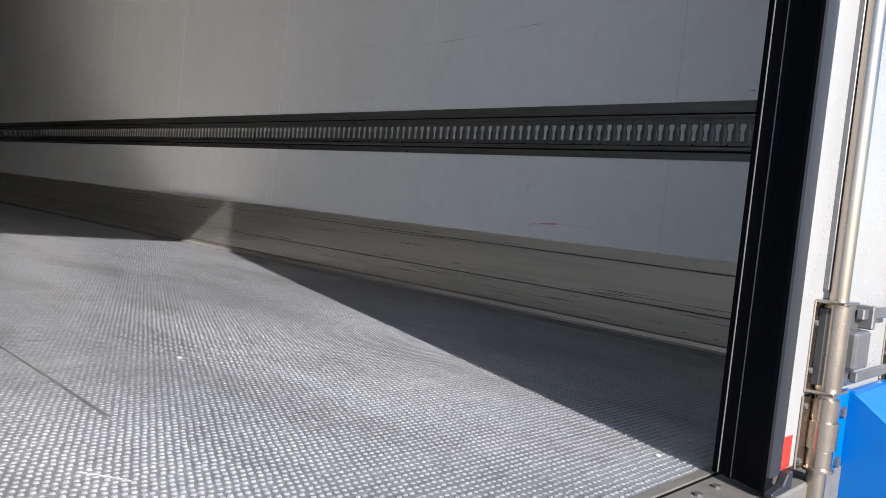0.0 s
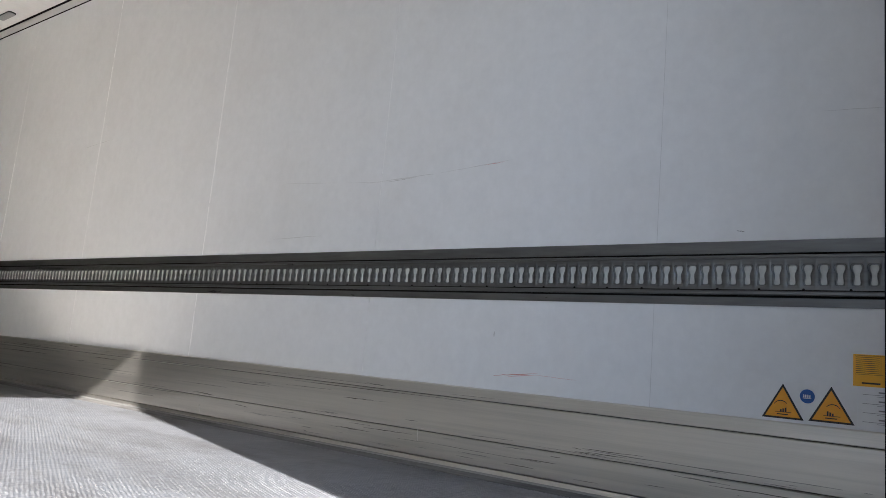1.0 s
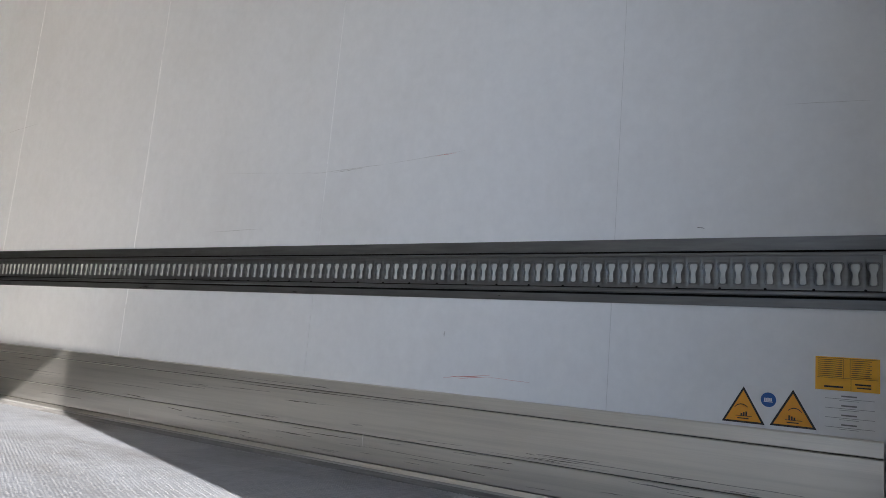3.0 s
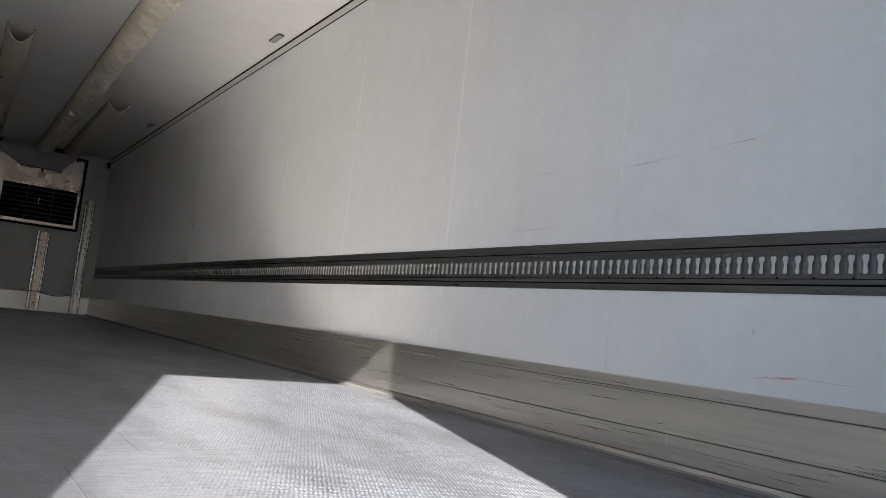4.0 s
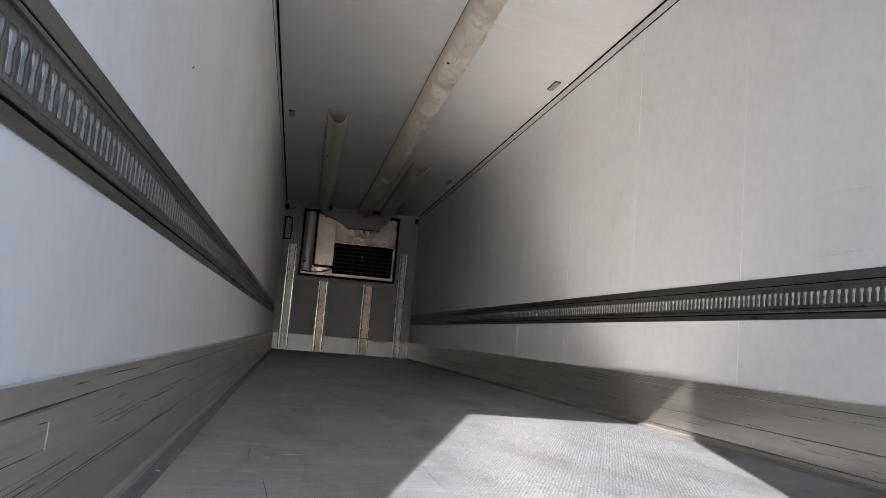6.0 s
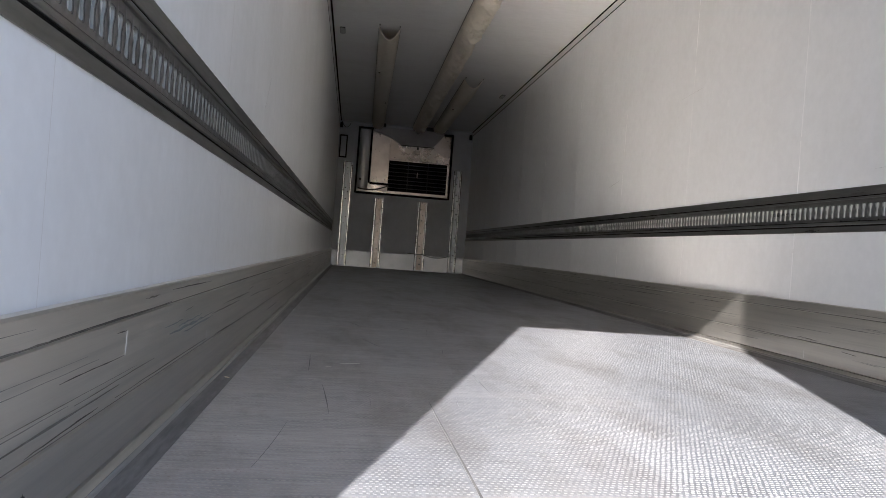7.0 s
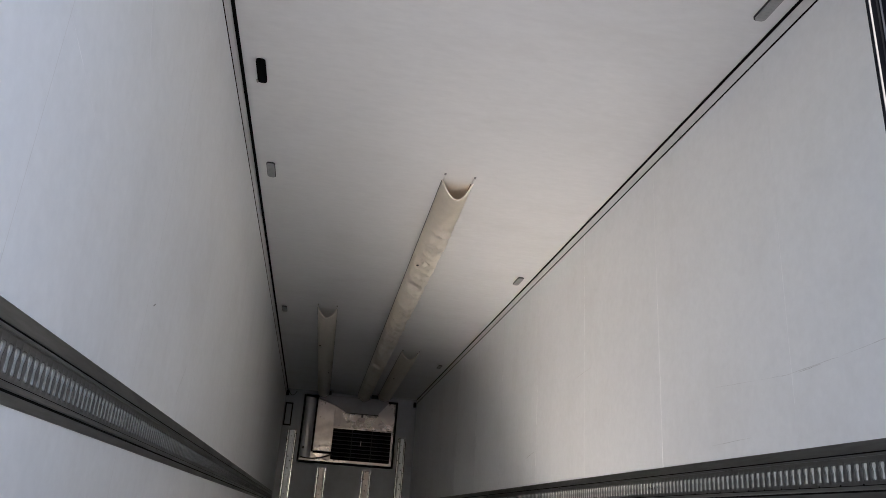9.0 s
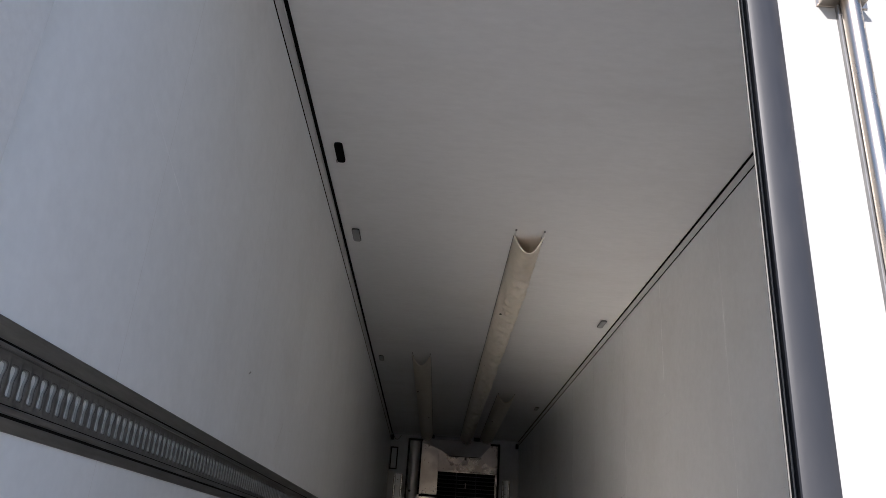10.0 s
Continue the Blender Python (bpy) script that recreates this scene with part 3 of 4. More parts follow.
for x, y in ((1.2970, -0.1592), (1.2930, -0.1812)):
    part("seal_lip", slab([(x + 0.003, y - 0.0009), (x - 0.0011, y - 0.0005), (x - 0.0011, y + 0.0005), (x + 0.003, y + 0.0009)], 2, 0.008, 2.575), M_LIP, door, "thin pale seal lip")
part("overlap_seal", slab([(1.2725, -0.2392), (1.2735, -0.2430), (1.2810, -0.2455), (1.3050, -0.2450), (1.3210, -0.2415), (1.3265, -0.2385), (1.3265, -0.2365), (1.3000, -0.2402)], 2, 0.030, 2.58), M_RUBGREY, door, "grey rubber overlap strip", True)
part("bottom_seal", slab([(1.276, 0.000), (1.352, 0.000), (1.352, 0.030), (1.334, 0.028), (1.318, 0.012), (1.276, 0.008)], 1, -0.250, -0.2365, bevel=0.002), M_RUBGREY, door, "grey rubber foot flap")
part("red_marker", box(1.3275, 1.367, -0.2376, -0.2362, 0.029, 0.078), M_RED, door, "red reflective marker")


def lock_rod(x):
    """Rod, bearings, guards and lever bracket of one lock, on the outside of the leaf."""
    ry, rr = -0.2675, 0.0148
    rod = part("lock_rod", tube((x, ry, -0.115), (x, ry, 2.60), rr, seg=28), M_STEEL, door, "polished stainless lock rod", True)
    # the rod's dark reflection in the leaf, built as a grey strip
    part("rod_reflection", box(x - 0.0150, x - 0.0080, -0.2560, -0.2468, 0.30, 2.5, 0.001), M_ZINC, rod, "grey strip standing for the rod's dark reflection")
    for z0, z1 in ((0.145, 0.279), (1.346, 1.46)):
        c = part("bearing", tube((x, ry, z0), (x, ry, z1), 0.0205, seg=28, bevel=0.002), M_STEEL, rod, "stainless bearing sleeve", True)
        bm = box(x - 0.046, x + 0.040, -0.2505, -0.2468, z0 - 0.004, z1 + 0.006, 0.0012)
        for z in (z0 - 0.003, z1 + 0.002):
            box(x - 0.044, x + 0.03, ry - 0.023, -0.248, z, z + 0.005, 0.0012, bm)
        part("bearing_bracket", bm, M_STEEL, rod, "folded stainless bracket")
        for z in (z0 + 0.03, z1 - 0.03):
            part("rivet", tube((x - 0.037, -0.2535, z), (x - 0.037, -0.25, z), 0.0048, seg=10), M_ZINC, rod)
        # dark box put in as the shadow between sleeve and bracket
        part("bearing_shadow_gap", box(x - 0.028, x - 0.0185, -0.262, -0.2503, z0 + 0.008, z1 - 0.006, 0.001), M_DARK, rod, "dark strip drawn as shade beside the bearing")
    bm = tube((x, ry, 0.022), (x, ry, 0.052), 0.0200, seg=28, bevel=0.002)
    tube((x, ry, 0.049), (x, ry, 0.100), 0.0235, bm, 28, 0.004)
    tube((x, ry, 0.097), (x, ry, 0.132), 0.0205, bm, 28, 0.002)
    tube((x, ry, 0.017), (x, ry, 0.024), 0.0245, bm, 28, 0.002)
    part("guard_tube", bm, M_STEEL, rod, "stepped stainless guard tube", True)
    part("guard_plate", box(x - 0.050, x + 0.046, -0.2515, -0.2472, 0.020, 0.136, 0.0015), M_STEEL, rod)
    for z in (0.034, 0.120):
        part("rivet", tube((x - 0.040, -0.2545, z), (x - 0.040, -0.251, z), 0.005, seg=10), M_ZINC, rod)
    # lever bracket beside the rod
    bm = slab([(x + 0.020, 0.140), (x + 0.150, 0.150), (x + 0.165, 0.185), (x + 0.155, 0.262), (x + 0.100, 0.282), (x + 0.020, 0.286)], 1, -0.262, -0.2475, bevel=0.002)
    box(x + 0.060, x + 0.135, -0.286, -0.258, 0.172, 0.236, 0.006, bm, 2)
    part("lever_bracket", bm, M_ZINC, rod, "rough zinc lever bracket")
    bm = box(x + 0.115, x + 0.345, -0.276, -0.264, 0.252, 0.270, 0.002)
    box(x + 0.120, x + 0.345, -0.276, -0.264, 0.146, 0.162, 0.002, bm)
    box(x + 0.140, x + 0.156, -0.284, -0.248, 0.236, 0.276, 0.002, bm)
    part("lever", bm, M_ZINC, rod, "flat steel locking lever")
    rod.location = (0, 0.0115, 0)          # the rods sit close on the leaf
    return rod


lock_rod(1.438)
lock_rod(1.86)

# blue bumper bolted below the rods
bumper = thing("dock_bumper", "blue painted steel dock bumper at the trailer's rear sill", "bumper", (1.70, -0.25, -0.1))
bumper.location = (-0.014, 0.010, 0.008)
prof = [(-0.250, 0.118), (-0.268, 0.118), (-0.388, 0.030), (-0.395, 0.015), (-0.395, -0.42), (-0.250, -0.42)]
body = bmesh.new()
body = slab(prof, 0, 1.605, 1.83, body, 0.004)
part("body", body, M_BLUE, bumper, "glossy blue hollow steel body")
bm = box(1.5465, 1.606, -0.258, -0.2505, -0.42, 0.122, 0.002)
part("flange", bm, M_BLUE, bumper, "blue bolted flange")
for z in (0.085, 0.0, -0.09):
    part("bolt", tube((1.572, -0.2645, z), (1.572, -0.2575, z), 0.010, seg=6), M_ZINC, bumper)


# ---- load strips on the bulkhead ----
def load_strip(x0, x1, top, face, label):
    s = thing("load_strip", label, "wall strip", (x0, L, 0), "load strips")
    w = x1 - x0
    rng = random.Random(int(x0 * 100))
    part("channel", slab([(0.028, -0.002), (0.036, -0.050), (w - 0.036, -0.050), (w - 0.028, -0.002)], 2, 0.30, top), face, s, "worn dented channel face")
    part("foot_channel", slab([(0.030, -0.007), (0.040, -0.050), (w - 0.040, -0.050), (w - 0.030, -0.007)], 2, 0.015, 0.2985), face, s)
    for a0 in (0.0, w - 0.020):
        part("flange", box(a0, a0 + 0.020, -0.016, -0.001, 0.30, top, 0.002), M_FLANGE, s, "bright bare metal flange")
        part("foot_flange", box(a0, a0 + 0.020, -0.016, -0.0065, 0.012, 0.2985, 0.002), M_FLANGE, s)
    # thin black strips draw the shadow lines outside the flanges
    for a0 in (-0.010, w + 0.001):
        part("gap", box(a0, a0 + 0.009, -0.006, -0.0005, 0.30, top + 0.004), M_LINE, s, "black shadow line drawn beside the flange")
        part("gap", box(a0, a0 + 0.009, -0.009, -0.0062, 0.012, 0.2985), M_LINE, s)
    # black strips shade the crease between flange and channel
    for a0 in (0.0205, w - 0.0275):
        part("fold", box(a0, a0 + 0.007, -0.0075, -0.003, 0.30, top - 0.002), M_LINE, s, "black shade line drawn along the channel")
    part("cap", box(0.004, w - 0.004, -0.052, -0.001, top + 0.001, top + 0.010, 0.002), M_ZINC, s, "folded end")
    n = int(top / 0.11)
    for i in range(n):
        z = 0.06 + i * (top - 0.12) / max(1, n - 1)
        for d in (0.010, w - 0.010):
            part("rivet", tube((d, -0.0155, z), (d, -0.020, z), 0.0075, seg=8), M_DARK, s)
        if rng.random() < 0.6:
            d, zz = rng.uniform(0.045, w - 0.045), z + rng.uniform(0.02, 0.06)
            part("dent", box(d - 0.012, d + rng.uniform(0.0, 0.016), -0.0508, -0.0495, zz, zz + rng.uniform(0.008, 0.022)), M_DARK, s, "dark scuffed dent")
    return s


PALE_STRIP, BROWN_STRIP = "pale aluminium bumper strip with dark rivets, upright on the bulkhead", "brownish worn bumper strip with bright flanges on the bulkhead"
load_strip(0.15, 0.30, 1.875, M_FOOT, PALE_STRIP)
load_strip(0.75, 0.905, 1.26, M_STRIP, BROWN_STRIP)
load_strip(1.55, 1.715, 1.255, M_STRIP, BROWN_STRIP)
load_strip(2.17, 2.30, 1.88, M_FOOT, PALE_STRIP)

# ---- refrigeration unit ----
unit = thing("refrigeration_unit", "metal evaporator housing with dark return air grille on the bulkhead", "cooling unit", (0, 0, 0))
UY = L - 0.10
bm = box(0.366, 0.40, UY - 0.012, L, 1.335, 2.525, 0.003)
box(2.06, 2.094, UY - 0.012, L, 1.335, 2.525, 0.003, bm)
box(0.40, 2.06, UY - 0.012, L, 1.330, 1.362, 0.003, bm)
part("rim", bm, M_LINE, unit, "black rubber rim")
part("top_rim", box(0.40, 0.66, UY - 0.012, L, 2.498, 2.528, 0.003), M_LINE, unit)
part("top_rim", box(1.92, 2.06, UY - 0.012, L, 2.492, 2.522, 0.003), M_LINE, unit)
part("back_sheet", box(0.40, 2.06, L - 0.045, L - 0.002, 1.362, 2.50), M_SHEET, unit, "brushed metal sheet")
part("side_cover", slab([(0.402, L - 0.050), (0.402, L - 0.072), (0.430, UY + 0.010), (0.470, UY), (0.520, UY), (0.560, UY + 0.012), (0.594, L - 0.06), (0.594, L - 0.05)], 2, 1.40, 2.49), M_BAND, unit, "rounded metal side cover")
part("cover_edge", box(0.596, 0.628, UY - 0.02, L - 0.046, 1.53, 2.50, 0.002), M_LINE, unit, "black edge strip")
part("cover_edge", box(0.628, 0.99, UY - 0.02, L - 0.046, 1.506, 1.541, 0.002), M_LINE, unit, "black edge strip")
part("inner_sheet", box(0.63, 0.95, UY - 0.004, L - 0.046, 1.548, 2.42, 0.004), M_SHEET, unit)
part("top_sheet", box(0.955, 2.05, UY + 0.02, L - 0.046, 1.985, 2.46, 0.004), M_SHEET, unit)
part("bottom_ledge", box(0.41, 2.05, UY - 0.008, L - 0.046, 1.366, 1.40, 0.003), M_SHEET, unit, "pale metal ledge")
part("hood", slab([(0.64, 2.535), (0.64, 2.47), (0.98, 2.35), (1.15, 2.245), (1.72, 2.245), (1.91, 2.47), (1.91, 2.535)], 1, L - 0.20, L - 0.06, bevel=0.004), M_HOOD, unit, "grey sheet air outlet hood")
part("hood_edge", box(1.13, 1.74, L - 0.205, L - 0.19, 2.232, 2.246, 0.002), M_DARK, unit, "black edge strip")
part("valve", box(1.40, 1.51, UY - 0.03, UY + 0.02, 2.10, 2.19, 0.012, None, 2), M_STRIP, unit, "small metal valve block")
part("valve_stem", tube((1.455, UY - 0.005, 2.18), (1.455, UY - 0.005, 2.24), 0.02, seg=14), M_DARK, unit)
grille = part("return_grille", box(0.955, 2.02, UY + 0.03, L - 0.046, 1.415, 1.965, 0.003), M_LINE, unit, "dark return air grille")
for i in range(15):
    z = 1.435 + i * 0.0355
    part("slat", box(0.965, 2.01, UY - 0.004, UY + 0.032, z, z + 0.012, 0.001), M_CABLE if i % 2 else M_LINE, grille)
for x in (1.30, 1.66):
    part("grille_bar", box(x, x + 0.014, UY - 0.008, UY, 1.42, 1.96, 0.002), M_CABLE, grille)
part("grille_tag", box(1.47, 1.482, UY - 0.012, UY - 0.007, 1.68, 1.78), M_STRIP, grille, "small metal tag")
wire("hose", sag((0.42, UY - 0.02, 1.42), (0.97, UY - 0.03, 1.50), 0.05), 0.012, M_CABLE, unit, "black drain hose")
part("screw", tube((0.455, UY - 0.030, 1.58), (0.455, UY - 0.012, 1.58), 0.022, seg=14), M_DARK, unit)
for x, z in ((0.70, 1.60), (0.90, 1.60), (0.70, 2.36), (1.05, 2.02), (1.60, 2.03), (1.95, 2.02), (1.99, 2.40)):
    part("screw", tube((x, UY - 0.009, z), (x, UY + 0.022, z), 0.009, seg=10), M_ZINC, unit)

hatch = thing("inspection_hatch", "narrow pale hatch with a black rubber rim on the bulkhead", "hatch")
bm = box(0.040, 0.064, L - 0.014, L, 1.95, 2.365, 0.002)
box(0.158, 0.182, L - 0.014, L, 1.95, 2.365, 0.002, bm)
box(0.064, 0.158, L - 0.014, L, 2.340, 2.365, 0.002, bm)
box(0.064, 0.158, L - 0.014, L, 1.95, 1.975, 0.002, bm)
part("rim", bm, M_LINE, hatch, "black rubber rim")
part("cover", box(0.066, 0.156, L - 0.008, L, 1.977, 2.338, 0.002), M_BULK, hatch)
for x, z in ((0.03, 2.49), (2.395, 2.475)):
    tagged(link("corner_block", box(x, x + 0.050, L - 0.03, L, z, z + 0.092, 0.004), M_LINE), "small black fitting in the bulkhead's upper corner", "fitting", "corner fittings")
tagged(wire("cable", sag((0.06, L - 0.02, 2.60), (0.22, L - 0.02, 2.58), 0.09), 0.006, M_CABLE), "thin black cable loop under the roof", "cable")
tagged(wire("cable", [Vector((1.41, L - 0.065, 0.31)), Vector((1.56, L - 0.062, 0.305)), *sag((1.69, L - 0.062, 0.31), (2.17, L - 0.062, 0.31), 0.05)], 0.007, M_CABLE), "loose black cable along the bulkhead's foot", "cable")
tagged(link("duct_collar", box(0.73, 0.85, L - 0.12, L - 0.02, 2.535, 2.618, 0.004), M_DARK), "dark collar where the air duct meets the bulkhead", "fitting", "duct collars")
tagged(link("duct_collar", box(1.59, 1.75, L - 0.12, L - 0.02, 2.535, 2.618, 0.004), M_DARK), "dark collar where the air duct meets the bulkhead", "fitting", "duct collars")


# ---- air ducts under the roof ----
def air_duct(x0, x1, y0, lead, label, wrinkle, seed, depth=0.14):
    """A sheet hung in a U below the roof, from y0 to the bulkhead; lead is its sideways drift."""
    d = thing("air_duct", label, "air duct", group="air ducts")
    rng = random.Random(seed)
    n, w = 20, x1 - x0
    rows = int((L - 0.13 - y0) / 0.016)
    bm = bmesh.new()
    grid = []
    for r in range(rows + 1):
        y = y0 + (L - 0.13 - y0) * r / rows
        row = []
        for i in range(n + 1):
            a = math.pi * i / n
            cx = (x0 + x1) / 2 + lead * r / rows
            k = math.sin(a)
            u = -math.cos(a)
            mouth = math.exp(-(y - y0) / 0.22)          # pulled into a V at its open end
            vee = 1 - abs(u) ** 2.0
            dx, dz = u * w / 2, (max(0.0, k) ** 0.8 * (1 - mouth) + vee * mouth) * depth
            p = Vector((cx + dx, y, H - 0.003 - dz))
            f = min(1.0, (y - y0) / 0.9) ** 1.4
            # slack folds that run slantwise round the sheet, with sharp crests
            lie = y * 6.8 - u * 0.75 + 0.7 * noise.noise(Vector((y * 1.3, u * 0.8, seed)))
            crest = 1 - 2 * abs(noise.noise(Vector((lie, u * 0.55 + y * 0.3, seed * 3.1))))
            small = 1 - 2 * abs(noise.noise(Vector((lie * 2.7 + u * 1.4, u * 1.6, seed + 7.7))))
            m = wrinkle * f * k * (max(0.0, crest) ** 2.5 * 0.9 + max(0.0, small) ** 2 * 0.35 - 0.45)
            nrm = Vector((-math.cos(a), 0, -math.sin(a)))
            row.append(bm.verts.new(p + nrm * m))
        grid.append(row)
    mouth_edge = [v.co.copy() for v in grid[0]]
    # extra inner sheet that carries the mouth's shade tone
    lin = bmesh.new()
    deep = min(rows, int(0.8 / 0.016))
    inner = []
    for r in range(deep + 1):
        mid = Vector(((grid[r][0].co.x + grid[r][n].co.x) / 2, grid[r][0].co.y, H))
        inner.append([lin.verts.new(v.co + (mid - v.co).normalized() * 0.008 + Vector((0, 0.003, 0))) for v in grid[r]])
    for r in range(deep):
        for i in range(n):
            lin.faces.new((inner[r][i], inner[r][i + 1], inner[r + 1][i + 1], inner[r + 1][i]))
    bmesh.ops.solidify(lin, geom=lin.faces[:], thickness=0.001)
    part("lining", lin, M_LINING, d, "added inner sheet, toned tan for shade and glow, with stains", True)
    for r in range(rows):
        for i in range(n):
            bm.faces.new((grid[r][i], grid[r][i + 1], grid[r + 1][i + 1], grid[r + 1][i]))
    bmesh.ops.solidify(bm, geom=bm.faces[:], thickness=0.003)
    part("sheet", bm, M_DUCT, d, "", True)
    rim = [g.copy() for g in mouth_edge]
    wire("hem", rim, 0.0055, M_DUCT, d, "bright folded hem at the open end")
    for s in (0, 1):
        xa = x0 + 0.006 if s == 0 else x1 - 0.006
        part("hanger", box(xa - 0.006, xa + 0.006, y0 - 0.085, y0 + 0.02, H - 0.012, H - 0.001, 0.002), M_TRIM, d, "small pale hanger end")
        part("hanger_tip", box(xa - 0.0065, xa + 0.0065, y0 - 0.100, y0 - 0.084, H - 0.0125, H - 0.001, 0.002), M_GREYINK, d, "dark hanger tip")
        bm = bmesh.new()
        vs = [(xa - 0.009 + (lead if q else 0), (y0 + 0.02, L - 0.14)[q]) for q in (0, 1)]
        slab([(vs[0][0], vs[0][1]), (vs[0][0] + 0.018, vs[0][1]), (vs[1][0] + 0.018, vs[1][1]), (vs[1][0], vs[1][1])], 2, H - 0.008, H - 0.0005, bm)
        part("edge_rail", bm, M_ZINC, d, "thin clamping rail")
    for i in range(2):
        y = y0 + 1.5 + i * 1.9
        if y < L - 1:
            cx = (x0 + x1) / 2 + lead * (y - y0) / (L - y0) - w * 0.30 * (1 if seed == 1 else -1 if i % 2 else 1)
            part("eyelet", tube((cx, y, H - 0.115), (cx, y, H - 0.122), 0.011, seg=10), M_DARK, d, "dark eyelet")
    return d


air_duct(1.283, 1.496, 3.655, 0.05, "long cream plastic air duct sheet, creased and taped, under the roof", 0.045, 1)
air_duct(0.505, 0.722, 7.27, 0.09, "shorter cream air duct sheet under the roof", 0.008, 2, 0.125)
air_duct(1.667, 1.903, 9.15, 0.04, "shortest cream air duct sheet under the roof", 0.006, 3, 0.11)


# ---- roof lamps ----
def roof_lamp(x, y, dark=False):
    lamp = thing("roof_lamp", "small dark roof lamp with its lens missing" if dark else "small flush roof lamp with a grey ribbed lens", "lamp", (x, y, H), "roof lamps")
    def rounded(w, l, z0, z1):
        pts = []
        r = 0.018
        for cx, cy, a0 in ((w - r, l - r, 0), (-w + r, l - r, 90), (-w + r, -l + r, 180), (w - r, -l + r, 270)):
            for k in range(5):
                a = radians(a0 + k * 22.5)
                pts.append((cx + r * math.cos(a), cy + r * math.sin(a)))
        return slab(pts, 2, z0, z1)
    if dark:
        part("base", rounded(0.024, 0.108, -0.014, 0.0), M_LINE, lamp)
        part("wire_clip", tube((-0.026, 0.085, -0.012), (-0.026, 0.108, -0.010), 0.006, seg=8), M_STRIP, lamp, "bare metal clip")
    else:
        part("base", rounded(0.028, 0.110, -0.008, 0.0), M_DARK, lamp, "dark rim")
        lens = part("lens", rounded(0.024, 0.104, -0.014, -0.002), M_LENS, lamp, "grey ribbed lens")
        for k in range(9):
            yy = -0.080 + k * 0.02
            part("rib", box(-0.018, 0.018, yy, yy + 0.006, -0.0155, -0.0135), M_LENS, lens)
    return lamp


for x, y, dk in ((0.143, 2.640, True), (0.141, 3.856, False), (0.135, 7.525, False), (2.339, 5.60, False), (2.35, 1.52, False), (2.325, 9.96, False)):
    roof_lamp(x, y, dk)


# ---- stickers on the right wall ----
def wall_flat(name, pts, lift, material, parent, thick=0.0006, label=""):
    """A thin flat piece on the right wall; pts are (y, z)."""
    return part(name, slab(pts, 0, W - lift - thick, W - lift), material, parent, label)


def rect(y0, y1, z0, z1):
    return [(y0, z0), (y1, z0), (y1, z1), (y0, z1)]


def warning_sign(yc, apex, base, half, flip):
    s = thing("warning_sticker", "orange triangular warning sticker with a black border on the white wall", "sticker", group="warning stickers")
    wall_flat("border", [(yc - half, base), (yc + half, base), (yc, apex)], 0.0005, M_BLACKINK, s)
    k = 0.84
    cz = base + (apex - base) / 3
    wall_flat("field", [(yc - half * k, cz + (base - cz) * k), (yc + half * k, cz + (base - cz) * k), (yc, cz + (apex - cz) * k)], 0.0012, M_ORANGE, s)
    # pictogram: an arrow arc over a load, with a bar of small print
    g = -1 if flip else 1
    arc = []
    for i in range(7):
        a = radians(30 + 18 * i)
        arc.append((yc + g * (0.004 + 0.020 * math.cos(a)), base + 0.027 + 0.020 * math.sin(a)))
    for i in range(6):
        (a0, b0), (a1, b1) = arc[i], arc[i + 1]
        wall_flat("pictogram", [(a0, b0), (a1, b1), (a1, b1 + 0.0022), (a0, b0 + 0.0022)], 0.0019, M_BLACKINK, s)
    wall_flat("pictogram", rect(yc - 0.022, yc + 0.018, base + 0.017, base + 0.0185), 0.0019, M_BLACKINK, s)
    for q in (-0.004, 0.002, 0.008):
        wall_flat("pictogram", rect(yc - g * q - 0.002, yc - g * q + 0.002, base + 0.0185, base + 0.0265 + q * 0.4), 0.0019, M_BLACKINK, s)
    wall_flat("print", rect(yc - 0.014, yc + 0.014, base + 0.0105, base + 0.013), 0.0019, M_BLACKINK, s)
    return s


backing = thing("sticker_sheet", "clear backing sheet behind the warning stickers", "sticker")
wall_flat("sheet", rect(0.051, 0.285, 0.2995, 0.402), 0.0001, M_PAPER, backing, 0.0004)
warning_sign(0.230, 0.398, 0.304, 0.053, False)
warning_sign(0.111, 0.400, 0.3055, 0.0545, True)
disc = thing("mandatory_sticker", "round blue mandatory sign sticker between two warning triangles", "sticker")
wall_flat("disc", [(0.169 + 0.0185 * math.cos(2 * math.pi * i / 28), 0.3690 + 0.0185 * math.sin(2 * math.pi * i / 28)) for i in range(28)], 0.0005, M_BLUEINK, disc)
for q in (-0.008, -0.003, 0.002, 0.007):
    wall_flat("pictogram", rect(0.169 + q, 0.169 + q + 0.003, 0.3655, 0.3735), 0.0012, M_PAPER, disc)
wall_flat("pictogram", rect(0.159, 0.180, 0.3630, 0.3647), 0.0012, M_PAPER, disc)

SH = 0.0145          # both sheets end short of the post
yel = thing("instruction_sticker", "yellow instruction sticker with a table of small print", "sticker")
wall_flat("sheet", rect(-0.095 + SH, 0.046 + SH, 0.407, 0.489), 0.0005, M_YELLOW, yel)
for i in range(9):
    z = 0.4810 - 0.0050 * i
    wall_flat("print", rect(-0.014 + SH, 0.040 + SH, z, z + 0.0011), 0.0012, M_BLACKINK, yel)
    wall_flat("print", rect(-0.078 + 0.004 * (i % 2) + SH, -0.034 + SH, z, z + 0.0011), 0.0012, M_BLACKINK, yel)
for z in (0.4855, 0.4372):
    wall_flat("rule", rect(-0.091 + SH, 0.042 + SH, z, z + 0.0007), 0.0012, M_BLACKINK, yel)
